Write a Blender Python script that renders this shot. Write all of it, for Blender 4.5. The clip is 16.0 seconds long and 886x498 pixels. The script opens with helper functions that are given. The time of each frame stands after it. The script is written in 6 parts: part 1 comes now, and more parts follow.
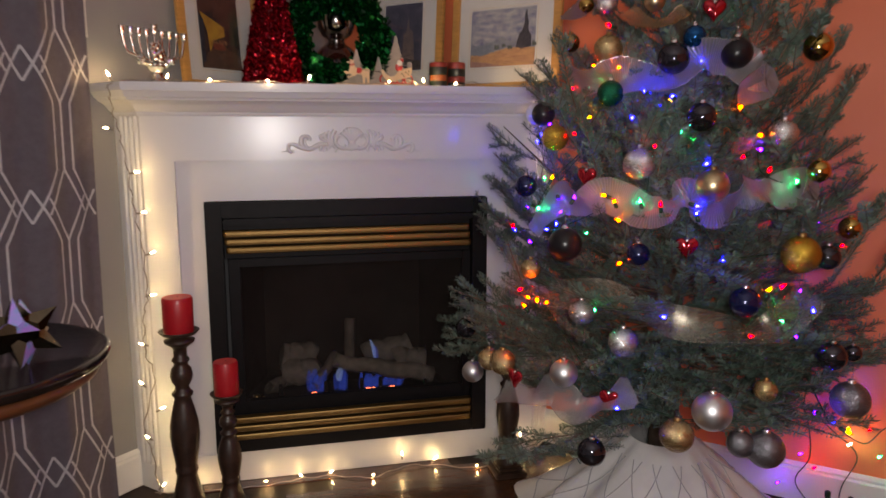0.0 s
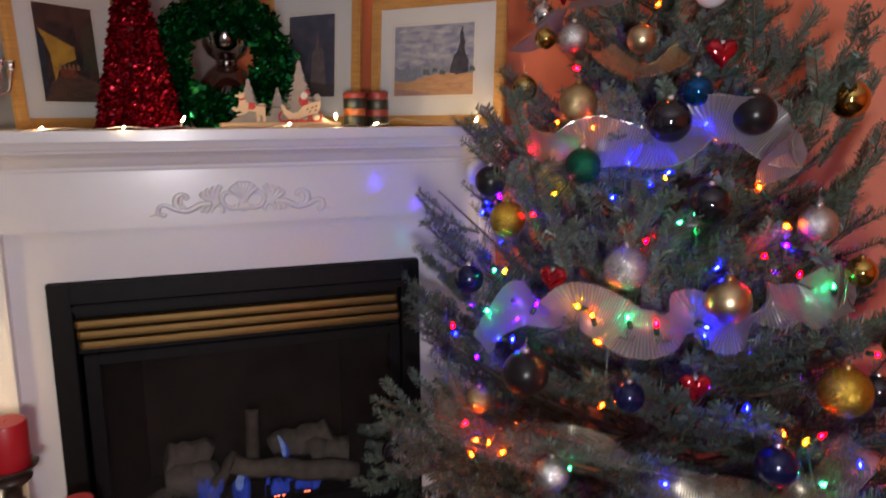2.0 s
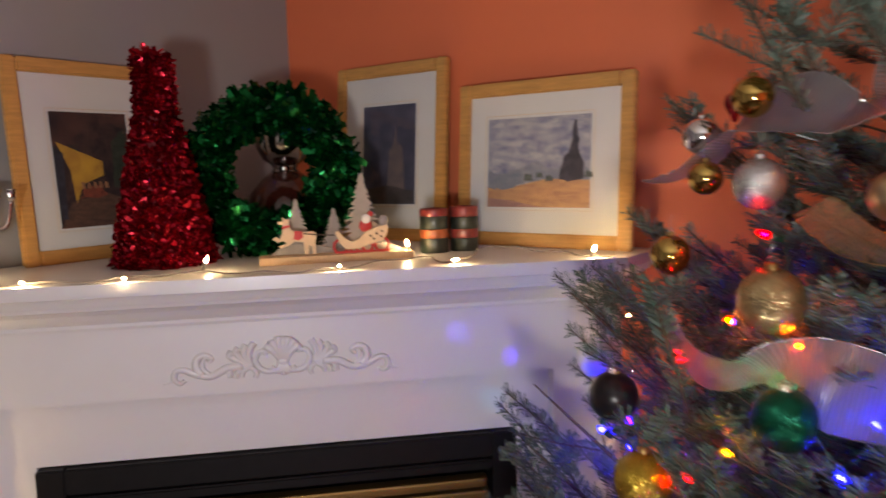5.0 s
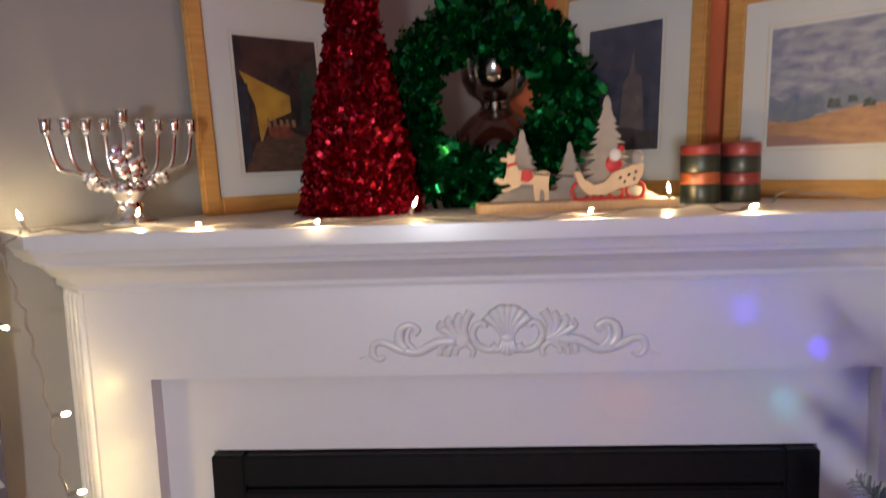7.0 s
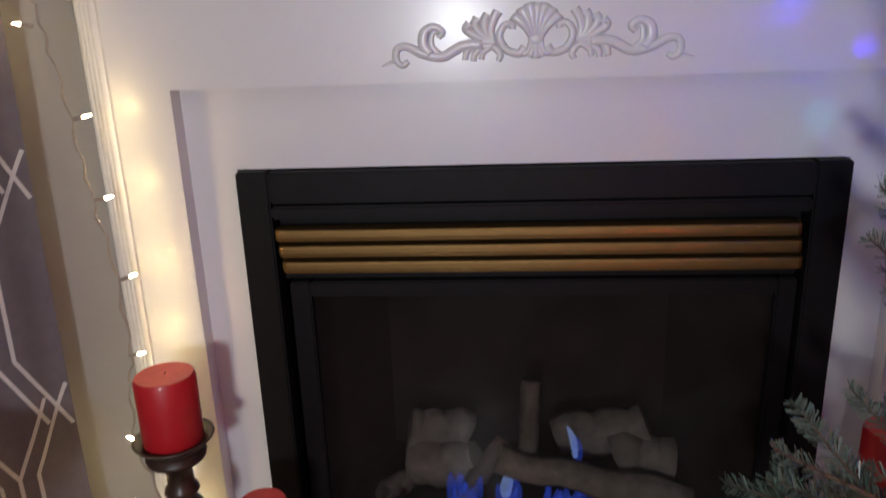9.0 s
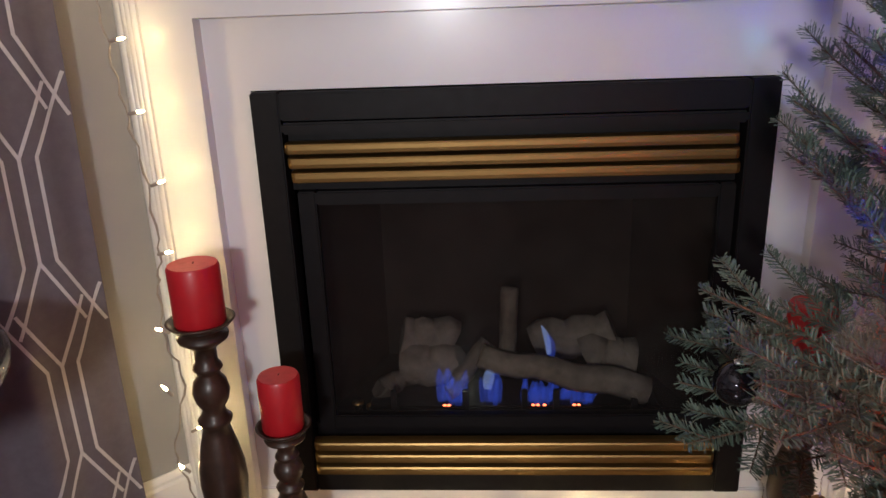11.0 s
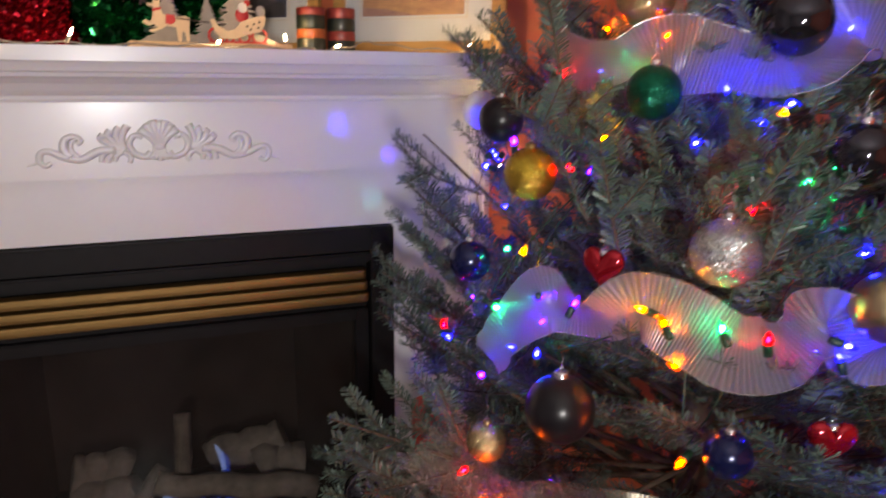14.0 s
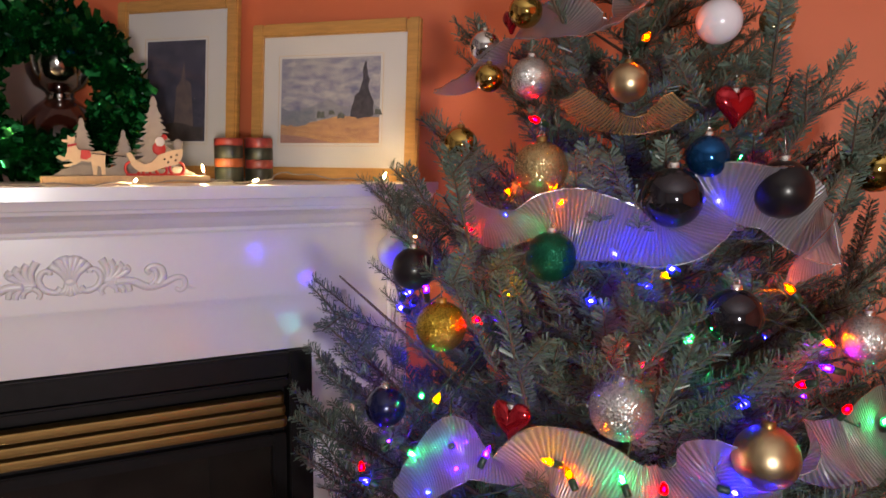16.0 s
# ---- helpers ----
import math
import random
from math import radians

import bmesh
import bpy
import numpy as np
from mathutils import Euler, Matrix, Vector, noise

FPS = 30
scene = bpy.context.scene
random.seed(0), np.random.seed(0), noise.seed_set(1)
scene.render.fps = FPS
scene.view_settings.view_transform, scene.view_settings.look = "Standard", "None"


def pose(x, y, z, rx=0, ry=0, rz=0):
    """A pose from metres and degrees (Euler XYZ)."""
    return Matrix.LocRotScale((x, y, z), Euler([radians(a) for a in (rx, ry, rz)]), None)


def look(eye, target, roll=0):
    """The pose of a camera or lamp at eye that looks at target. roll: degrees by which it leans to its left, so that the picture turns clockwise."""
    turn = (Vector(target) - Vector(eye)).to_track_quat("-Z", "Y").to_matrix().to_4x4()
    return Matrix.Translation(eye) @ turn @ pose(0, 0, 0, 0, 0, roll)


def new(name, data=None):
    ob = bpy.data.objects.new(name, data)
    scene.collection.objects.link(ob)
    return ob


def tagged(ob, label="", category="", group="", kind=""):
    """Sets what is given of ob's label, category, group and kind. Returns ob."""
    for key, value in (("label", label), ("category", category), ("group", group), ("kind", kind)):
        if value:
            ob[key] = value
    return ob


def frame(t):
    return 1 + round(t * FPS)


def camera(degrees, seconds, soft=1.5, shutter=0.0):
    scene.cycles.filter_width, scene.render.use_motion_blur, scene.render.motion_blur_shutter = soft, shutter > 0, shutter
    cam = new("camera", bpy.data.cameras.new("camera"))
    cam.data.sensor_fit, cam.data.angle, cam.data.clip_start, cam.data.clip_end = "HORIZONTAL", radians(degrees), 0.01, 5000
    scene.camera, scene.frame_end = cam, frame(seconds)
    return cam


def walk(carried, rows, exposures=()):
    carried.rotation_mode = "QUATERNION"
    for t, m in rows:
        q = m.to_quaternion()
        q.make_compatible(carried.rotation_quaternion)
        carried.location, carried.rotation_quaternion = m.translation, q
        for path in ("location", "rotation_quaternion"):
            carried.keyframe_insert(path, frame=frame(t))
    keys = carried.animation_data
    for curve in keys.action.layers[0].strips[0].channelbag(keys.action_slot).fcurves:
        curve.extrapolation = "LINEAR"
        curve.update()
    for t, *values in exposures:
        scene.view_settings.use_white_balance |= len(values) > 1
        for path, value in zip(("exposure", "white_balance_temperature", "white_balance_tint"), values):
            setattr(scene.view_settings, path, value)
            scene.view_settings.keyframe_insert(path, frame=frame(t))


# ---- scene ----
cam = camera(63.1, 16.0, soft=1.5, shutter=0.6)
PATH = [
    (0, (0.079, 0.165, 1.199), (0.539, 2.086, 0.889), -0.1),
    (0.5, (0.11, 0.344, 1.184), (0.599, 2.25, 0.824), -0.7),
    (1, (0.133, 0.513, 1.179), (0.663, 2.402, 0.791), -0.9),
    (1.5, (0.181, 0.607, 1.274), (0.756, 2.484, 0.892), -0.9),
    (2, (0.239, 0.668, 1.38), (0.873, 2.532, 1.028), -0.5),
    (2.5, (0.273, 0.749, 1.431), (0.954, 2.603, 1.114), -0.5),
    (3, (0.299, 0.871, 1.479), (1.086, 2.693, 1.231), -1.2),
    (3.2, (0.331, 0.907, 1.482), (1.136, 2.724, 1.255), -1.9),
    (5.3, (0.452, 1.245, 1.568), (0.671, 3.221, 1.345), -1.7),
    (5.5, (0.417, 1.298, 1.572), (0.583, 3.28, 1.36), -1.8),
    (6, (0.345, 1.403, 1.568), (0.382, 3.392, 1.363), -2.1),
    (6.5, (0.319, 1.471, 1.536), (0.255, 3.458, 1.321), -2.2),
    (7, (0.322, 1.531, 1.45), (0.205, 3.513, 1.206), -2.0),
    (7.5, (0.331, 1.561, 1.38), (0.167, 3.529, 1.061), -2.1),
    (8, (0.322, 1.564, 1.31), (0.151, 3.515, 0.903), -2.0),
    (8.5, (0.3, 1.543, 1.244), (0.141, 3.477, 0.76), -1.9),
    (9, (0.299, 1.505, 1.191), (0.135, 3.414, 0.616), -2.1),
    (9.5, (0.305, 1.429, 1.113), (0.136, 3.339, 0.545), -2.2),
    (9.7, (0.294, 1.411, 1.101), (0.138, 3.315, 0.51), -2.2),
    (12, (0.328, 1.215, 1.131), (0.257, 3.113, 0.504), -1.8),
    (12.5, (0.354, 1.193, 1.147), (0.468, 3.102, 0.559), -1.3),
    (13, (0.376, 1.177, 1.197), (0.692, 3.074, 0.648), -0.4),
    (13.5, (0.372, 1.136, 1.255), (0.911, 2.994, 0.748), 0.2),
    (14, (0.356, 1.098, 1.315), (1.062, 2.911, 0.849), 0.5),
    (14.5, (0.366, 1.091, 1.347), (1.166, 2.879, 0.941), 0.6),
    (15, (0.365, 1.081, 1.374), (1.232, 2.85, 1.03), 0.8),
    (15.5, (0.362, 1.072, 1.399), (1.252, 2.839, 1.112), 0.7),
    (16, (0.354, 1.07, 1.419), (1.272, 2.83, 1.17), 0.5),
]
walk(cam, [(t, look(eye, target, roll)) for t, eye, target, roll in PATH],
     [(0, -0.2, 6900, 12), (1.5, -0.06, 6600, 12), (2, -0.02, 6500, 13), (3, 0.15, 6900, 14), (5.5, 0.14, 6700, 11), (6, 0.08, 6600, 11), (7, 0.12, 6200, 8), (8.5, 0.05, 5950, 8), (9, 0.08, 6100, 8), (9.5, 0.26, 6300, 8), (12, 0.24, 6450, 9), (12.5, 0.15, 6500, 9), (13.5, 0.32, 6700, 9), (14.5, 0.25, 6900, 11), (16, 0.25, 7000, 12)])

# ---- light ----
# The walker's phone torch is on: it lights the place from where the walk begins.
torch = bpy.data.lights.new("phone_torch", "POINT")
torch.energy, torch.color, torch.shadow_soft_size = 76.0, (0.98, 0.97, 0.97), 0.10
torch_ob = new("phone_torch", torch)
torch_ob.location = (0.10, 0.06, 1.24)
world = bpy.data.worlds.new("night")
scene.world = world
world.use_nodes = True
world.node_tree.nodes["Background"].inputs[0].default_value = (0.02, 0.025, 0.04, 1)
world.node_tree.nodes["Background"].inputs[1].default_value = 0.1


# ---- materials ----
def material(name, colour, rough=0.5, metal=0.0, vary=0.0, scale=20.0, bump=0.0, bump_scale=80.0, coat=0.0, second=None, spec=0.5, stretch=(1, 1, 1), coat_rough=0.12):
    """A surface with two scales of colour variation and a fine relief."""
    m = bpy.data.materials.new(name)
    m.use_nodes = True
    nt = m.node_tree
    n, l = nt.nodes, nt.links
    b = n["Principled BSDF"]
    b.inputs["Roughness"].default_value = rough
    b.inputs["Metallic"].default_value = metal
    b.inputs["Coat Weight"].default_value = coat
    b.inputs["Coat Roughness"].default_value = coat_rough
    b.inputs["Specular IOR Level"].default_value = spec
    c = (*colour, 1)
    b.inputs["Base Color"].default_value = c
    co = n.new("ShaderNodeTexCoord")
    mp = n.new("ShaderNodeMapping")
    mp.inputs["Scale"].default_value = stretch
    l.new(co.outputs["Object"], mp.inputs["Vector"])
    if vary or second:
        t1 = n.new("ShaderNodeTexNoise")
        t1.inputs["Scale"].default_value = scale
        t1.inputs["Detail"].default_value = 6
        t1.inputs["Roughness"].default_value = 0.65
        l.new(mp.outputs[0], t1.inputs["Vector"])
        mix = n.new("ShaderNodeMix")
        mix.data_type = "RGBA"
        other = second or tuple(min(1, max(0, v * (1 - vary))) for v in colour)
        mix.inputs[6].default_value = c
        mix.inputs[7].default_value = (*other, 1)
        ramp = n.new("ShaderNodeMapRange")
        ramp.inputs[1].default_value, ramp.inputs[2].default_value = 0.35, 0.68
        l.new(t1.outputs["Fac"], ramp.inputs[0])
        l.new(ramp.outputs[0], mix.inputs[0])
        l.new(mix.outputs[2], b.inputs["Base Color"])
        rr = n.new("ShaderNodeMapRange")
        rr.inputs[3].default_value, rr.inputs[4].default_value = rough * 0.85, min(1, rough * 1.15)
        l.new(t1.outputs["Fac"], rr.inputs[0])
        l.new(rr.outputs[0], b.inputs["Roughness"])
    if bump:
        t2 = n.new("ShaderNodeTexNoise")
        t2.inputs["Scale"].default_value = bump_scale
        t2.inputs["Detail"].default_value = 4
        l.new(mp.outputs[0], t2.inputs["Vector"])
        bp = n.new("ShaderNodeBump")
        bp.inputs["Strength"].default_value = bump
        bp.inputs["Distance"].default_value = 0.002
        l.new(t2.outputs["Fac"], bp.inputs["Height"])
        l.new(bp.outputs[0], b.inputs["Normal"])
    return m


def glitter(name, colour, rough=0.28, cells=42.0, depth=0.9):
    """Flakes of foil, each tilted its own way."""
    m = material(name, colour, rough, 0.9)
    n, l = m.node_tree.nodes, m.node_tree.links
    b = n["Principled BSDF"]
    co = n.new("ShaderNodeTexCoord")
    v = n.new("ShaderNodeTexVoronoi")
    v.inputs["Scale"].default_value = cells
    geo = n.new("ShaderNodeNewGeometry")
    sub = n.new("ShaderNodeVectorMath")
    sub.operation = "SUBTRACT"
    sub.inputs[1].default_value = (0.5, 0.5, 0.5)
    sc = n.new("ShaderNodeVectorMath")
    sc.operation = "SCALE"
    sc.inputs["Scale"].default_value = depth
    add = n.new("ShaderNodeVectorMath")
    add.operation = "ADD"
    nrm = n.new("ShaderNodeVectorMath")
    nrm.operation = "NORMALIZE"
    l.new(co.outputs["Object"], v.inputs["Vector"])
    l.new(v.outputs["Color"], sub.inputs[0])
    l.new(sub.outputs[0], sc.inputs[0])
    l.new(geo.outputs["Normal"], add.inputs[0])
    l.new(sc.outputs[0], add.inputs[1])
    l.new(add.outputs[0], nrm.inputs[0])
    l.new(nrm.outputs[0], b.inputs["Normal"])
    mix = n.new("ShaderNodeMix")
    mix.data_type = "RGBA"
    mix.inputs[6].default_value = tuple(c * 0.45 for c in colour) + (1,)
    mix.inputs[7].default_value = (*colour, 1)
    sep = n.new("ShaderNodeSeparateColor")
    l.new(v.outputs["Color"], sep.inputs[0])
    l.new(sep.outputs[0], mix.inputs[0])
    l.new(mix.outputs[2], b.inputs["Base Color"])
    return m


def glow(name, colour, strength):
    m = bpy.data.materials.new(name)
    m.use_nodes = True
    b = m.node_tree.nodes["Principled BSDF"]
    b.inputs["Base Color"].default_value = tuple(c * 0.3 for c in colour) + (1,)
    b.inputs["Emission Color"].default_value = (*colour, 1)
    b.inputs["Emission Strength"].default_value = strength
    b.inputs["Roughness"].default_value = 0.2
    return m


def clear(name, tint, gloss_rough=0.02, ior=1.5, film=0.0):
    """A thin clear pane: passes tinted light, mirrors by its angle, and may carry an uneven pale film."""
    m = bpy.data.materials.new(name)
    m.use_nodes = True
    n, l = m.node_tree.nodes, m.node_tree.links
    n.remove(n["Principled BSDF"])
    tr = n.new("ShaderNodeBsdfTransparent")
    tr.inputs[0].default_value = (*tint, 1)
    gl = n.new("ShaderNodeBsdfGlossy")
    gl.inputs["Roughness"].default_value = gloss_rough
    fr = n.new("ShaderNodeFresnel")
    fr.inputs[0].default_value = ior
    mx = n.new("ShaderNodeMixShader")
    l.new(fr.outputs[0], mx.inputs[0])
    l.new(tr.outputs[0], mx.inputs[1])
    l.new(gl.outputs[0], mx.inputs[2])
    l.new(mx.outputs[0], n["Material Output"].inputs[0])
    if film:
        df = n.new("ShaderNodeBsdfDiffuse")
        df.inputs[0].default_value = (0.55, 0.47, 0.44, 1)
        film_noise = n.new("ShaderNodeTexNoise")
        film_noise.inputs["Scale"].default_value = 5.0
        film_noise.inputs["Detail"].default_value = 5
        rg = n.new("ShaderNodeMapRange")
        rg.inputs[3].default_value, rg.inputs[4].default_value = film * 0.4, film * 1.6
        top = n.new("ShaderNodeMixShader")
        l.new(film_noise.outputs["Fac"], rg.inputs[0])
        l.new(rg.outputs[0], top.inputs[0])
        l.new(mx.outputs[0], top.inputs[1])
        l.new(df.outputs[0], top.inputs[2])
        l.new(top.outputs[0], n["Material Output"].inputs[0])
    return m


def sheer(name, colour, see, pleats=0.0, shine=0.25):
    """Woven ribbon: part diffuse, part light passing through, part open mesh."""
    m = bpy.data.materials.new(name)
    m.use_nodes = True
    n, l = m.node_tree.nodes, m.node_tree.links
    n.remove(n["Principled BSDF"])
    d = n.new("ShaderNodeBsdfDiffuse")
    d.inputs[0].default_value = (*colour, 1)
    t = n.new("ShaderNodeBsdfTranslucent")
    t.inputs[0].default_value = (*colour, 1)
    g = n.new("ShaderNodeBsdfGlossy")
    g.inputs[0].default_value = (*colour, 1)
    g.inputs["Roughness"].default_value = 0.3
    o = n.new("ShaderNodeBsdfTransparent")
    a, b, c = (n.new("ShaderNodeMixShader") for _ in range(3))
    a.inputs[0].default_value, b.inputs[0].default_value = 0.5, shine
    uv = n.new("ShaderNodeUVMap")
    w = n.new("ShaderNodeTexWave")
    w.inputs["Scale"].default_value = 70.0
    w.inputs["Distortion"].default_value = 0.6
    l.new(uv.outputs[0], w.inputs["Vector"])
    rng = n.new("ShaderNodeMapRange")
    rng.inputs[3].default_value, rng.inputs[4].default_value = see * (0.6 if pleats > 0.15 else 0.96), min(1, see * (1.4 if pleats > 0.15 else 1.04))
    l.new(w.outputs["Fac"], rng.inputs[0])
    l.new(rng.outputs[0], c.inputs[0])
    if pleats:
        bp = n.new("ShaderNodeBump")
        bp.inputs["Strength"].default_value = pleats
        bp.inputs["Distance"].default_value = 0.003
        l.new(w.outputs["Fac"], bp.inputs["Height"])
        for s in (d, t, g):
            l.new(bp.outputs[0], s.inputs["Normal"])
    l.new(d.outputs[0], a.inputs[1])
    l.new(t.outputs[0], a.inputs[2])
    l.new(a.outputs[0], b.inputs[1])
    l.new(g.outputs[0], b.inputs[2])
    l.new(b.outputs[0], c.inputs[1])
    l.new(o.outputs[0], c.inputs[2])
    l.new(c.outputs[0], n["Material Output"].inputs[0])
    return m


def planks(name):
    """Dark polished boards."""
    m = material(name, (0.115, 0.045, 0.02), 0.22, 0, 0.6, 9.0, 0.12, 60, 0.35, stretch=(1, 14, 14))
    return m


def lamp_shell(name, colour, strength):
    """Tinted plastic that glows, and lets its small core shine through."""
    m = glow(name, colour, strength)
    n, l = m.node_tree.nodes, m.node_tree.links
    tr = n.new("ShaderNodeBsdfTransparent")
    top = max(colour)
    tr.inputs[0].default_value = tuple(0.25 + 0.75 * c / top if c == top else min(1, c * 6 / top) for c in colour) + (1,)
    mx = n.new("ShaderNodeMixShader")
    mx.inputs[0].default_value = 0.5
    l.new(n["Principled BSDF"].outputs[0], mx.inputs[1])
    l.new(tr.outputs[0], mx.inputs[2])
    l.new(mx.outputs[0], n["Material Output"].inputs[0])
    return m


def gas(name, colour, strength, thin):
    """Burning gas: it glows, and one sees through it."""
    m = glow(name, colour, strength)
    n, l = m.node_tree.nodes, m.node_tree.links
    tr = n.new("ShaderNodeBsdfTransparent")
    mx = n.new("ShaderNodeMixShader")
    nz = n.new("ShaderNodeTexNoise")
    nz.inputs["Scale"].default_value = 90.0
    rg = n.new("ShaderNodeMapRange")
    rg.inputs[1].default_value, rg.inputs[2].default_value = 0.3, 0.7
    rg.inputs[3].default_value, rg.inputs[4].default_value = thin - 0.3, thin + 0.35
    l.new(nz.outputs["Fac"], rg.inputs[0])
    l.new(rg.outputs[0], mx.inputs[0])
    l.new(n["Principled BSDF"].outputs[0], mx.inputs[1])
    l.new(tr.outputs[0], mx.inputs[2])
    l.new(mx.outputs[0], n["Material Output"].inputs[0])
    return m


HUE = {"red": (1.0, 0.004, 0.012), "amber": (1.0, 0.11, 0.003), "yellow": (1.0, 0.38, 0.01), "green": (0.004, 1.0, 0.22), "blue": (0.010, 0.016, 1.0), "violet": (0.12, 0.004, 1.0)}
FLUX = {"red": 850, "amber": 1300, "yellow": 420, "green": 700, "blue": 1450, "violet": 800}
SHELL = {"red": 1.5, "amber": 1.4, "yellow": 1.0, "green": 0.9, "blue": 2.4, "violet": 1.8}

M = {
    "grey_wall": material("grey wall paint", (0.29, 0.286, 0.292), 0.6, 0, 0.05, 3.0, 0.12, 220),
    "coral_wall": material("coral wall paint", (0.77, 0.195, 0.085), 0.55, 0, 0.06, 3.0, 0.12, 220),
    "ceiling": material("ceiling paint", (0.75, 0.74, 0.72), 0.8, 0, 0.05, 3.0, 0.1, 150),
    "floor": planks("dark polished floor"),
    "joint": material("floor joint", (0.02, 0.01, 0.006), 0.6, 0, 0.3),
    "white": material("white gloss paint", (0.74, 0.73, 0.74), 0.36, 0, 0.035, 6.0, 0.05, 45, 0.34, coat_rough=0.19),
    "black_steel": material("black painted steel", (0.008, 0.007, 0.008), 0.5, 0, 0.4, 30, 0.08, 300, spec=0.18),
    "fire_box": material("sooty firebox", (0.024, 0.018, 0.015), 0.9, 0, 0.5, 14, 0.3, 60, spec=0.05),
    "brass": material("aged brass", (0.37, 0.23, 0.085), 0.38, 0.95, 0.22, 22, 0.04, 200, stretch=(1, 6, 6)),
    "log": material("ceramic log", (0.110, 0.092, 0.075), 0.9, 0, 0.55, 26, 0.9, 55, spec=0.1),
    "log_end": material("pale log end", (0.165, 0.142, 0.118), 0.9, 0, 0.4, 30, 0.6, 70, spec=0.1),
    "glass": clear("dark fire glass", (0.72, 0.7, 0.69), 0.004, 1.2, 0.02),
    "picture_glass": clear("picture glass", (0.97, 0.97, 0.97), 0.02, 1.3),
    "oak": material("light oak", (0.62, 0.33, 0.1), 0.42, 0, 0.28, 12, 0.15, 90, stretch=(1, 1, 9)),
    "mat_board": material("white mat board", (0.72, 0.71, 0.7), 0.85, 0, 0.03, 60, 0.08, 400),
    "bevel": material("mat bevel", (0.72, 0.55, 0.36), 0.7, 0, 0.1),
    "silver": material("polished silver", (0.86, 0.85, 0.84), 0.13, 1.0, 0.12, 30, 0.12, 90),
    "wax_red": material("red wax", (0.5, 0.012, 0.02), 0.45, 0, 0.18, 14, 0.1, 60, 0.15),
    "wax_top": material("pale red wax rim", (0.62, 0.06, 0.06), 0.5, 0, 0.2, 40, 0.2, 90),
    "dark_wood": material("dark carved wood", (0.05, 0.026, 0.017), 0.4, 0, 0.6, 22, 0.35, 60, 0.1),
    "table_top": material("black lacquer", (0.014, 0.011, 0.01), 0.16, 0, 0.4, 12, 0.05, 60, 0.4),
    "table_wood": material("brown table wood", (0.15, 0.055, 0.022), 0.3, 0, 0.5, 12, 0.12, 60, 0.2, stretch=(1, 1, 6)),
    "curtain": material("grey violet curtain", (0.125, 0.108, 0.130), 0.85, 0, 0.14, 40, 0.4, 900),
    "lattice": material("woven white lattice", (0.55, 0.53, 0.55), 0.85, 0, 0.15, 60, 0.3, 900),
    "cloth": material("white quilted cloth", (0.74, 0.72, 0.71), 0.9, 0, 0.12, 8, 0.5, 700),
    "stitch": material("quilt stitching", (0.42, 0.4, 0.42), 0.9, 0, 0.2),
    "bark": material("fir bark", (0.12, 0.082, 0.055), 0.85, 0, 0.5, 40, 0.6, 120),
    "needle": material("fir needles", (0.048, 0.082, 0.064), 0.38, 0, 0.55, 7.0, second=(0.165, 0.228, 0.185)),
    "red_foil": material("red foil", (0.32, 0.002, 0.014), 0.26, 0.8, 0.6, 45),
    "red_sequin": material("pink red sequin foil", (0.60, 0.02, 0.05), 0.2, 0.85, 0.3, 45),
    "red_core": material("red tinsel core", (0.16, 0.004, 0.01), 0.5, 0.4, 0.4, 60),
    "green_foil": material("green foil", (0.006, 0.155, 0.04), 0.18, 0.85, 0.65, 40),
    "green_core": material("green tinsel core", (0.004, 0.04, 0.014), 0.5, 0.3, 0.4, 60),
    "brown_glass": material("dark brown glass", (0.05, 0.012, 0.008), 0.06, 0, 0.3, 8, coat=0.6),
    "chrome_glass": material("silvered glass", (0.42, 0.39, 0.37), 0.12, 1.0, 0.2, 8),
    "ply": material("birch plywood", (0.72, 0.5, 0.3), 0.6, 0, 0.15, 30, 0.1, 120, stretch=(8, 1, 1)),
    "cream": material("cream painted wood", (0.76, 0.56, 0.36), 0.6, 0, 0.12, 40, 0.1, 120),
    "grey_ply": material("grey washed wood", (0.36, 0.32, 0.29), 0.7, 0, 0.2, 30, 0.15, 120),
    "paint_red": material("red painted wood", (0.55, 0.03, 0.03), 0.5, 0, 0.15, 50),
    "paint_white": material("white painted wood", (0.75, 0.72, 0.68), 0.6, 0, 0.1, 50),
    "wax_orange": material("orange wax band", (0.42, 0.10, 0.03), 0.4, 0, 0.5, 45, 0.2, 60, 0.2),
    "wax_green": material("dark green wax band", (0.018, 0.028, 0.024), 0.4, 0, 0.6, 45, 0.2, 60, 0.2),
    "wax_rust": material("rust red wax band", (0.30, 0.04, 0.035), 0.4, 0, 0.5, 45, 0.2, 60, 0.2),
    "cord": material("clear plastic cord", (0.30, 0.26, 0.23), 0.35, 0, 0.2, 60),
    "cord_green": material("green plastic cord", (0.012, 0.045, 0.022), 0.4, 0, 0.3, 60),
    "plate": material("switch plate", (0.7, 0.68, 0.64), 0.4, 0, 0.05, 20),
    "wire": material("steel hook", (0.6, 0.6, 0.6), 0.25, 1.0, 0.1, 50),
    "warm": glow("warm white filament", (1.0, 0.70, 0.30), 310.0),
    "warm_low": glow("dim warm filament", (1.0, 0.68, 0.30), 230.0),
    "warm_high": glow("bright warm filament", (1.0, 0.70, 0.34), 640.0),
    "flame": gas("blue gas flame", (0.06, 0.14, 1.0), 0.55, 0.86),
    "flame_tip": gas("pale flame tip", (0.35, 0.50, 1.0), 0.8, 0.8),
    "ember": glow("orange ember", (1.0, 0.16, 0.06), 5.0),
}
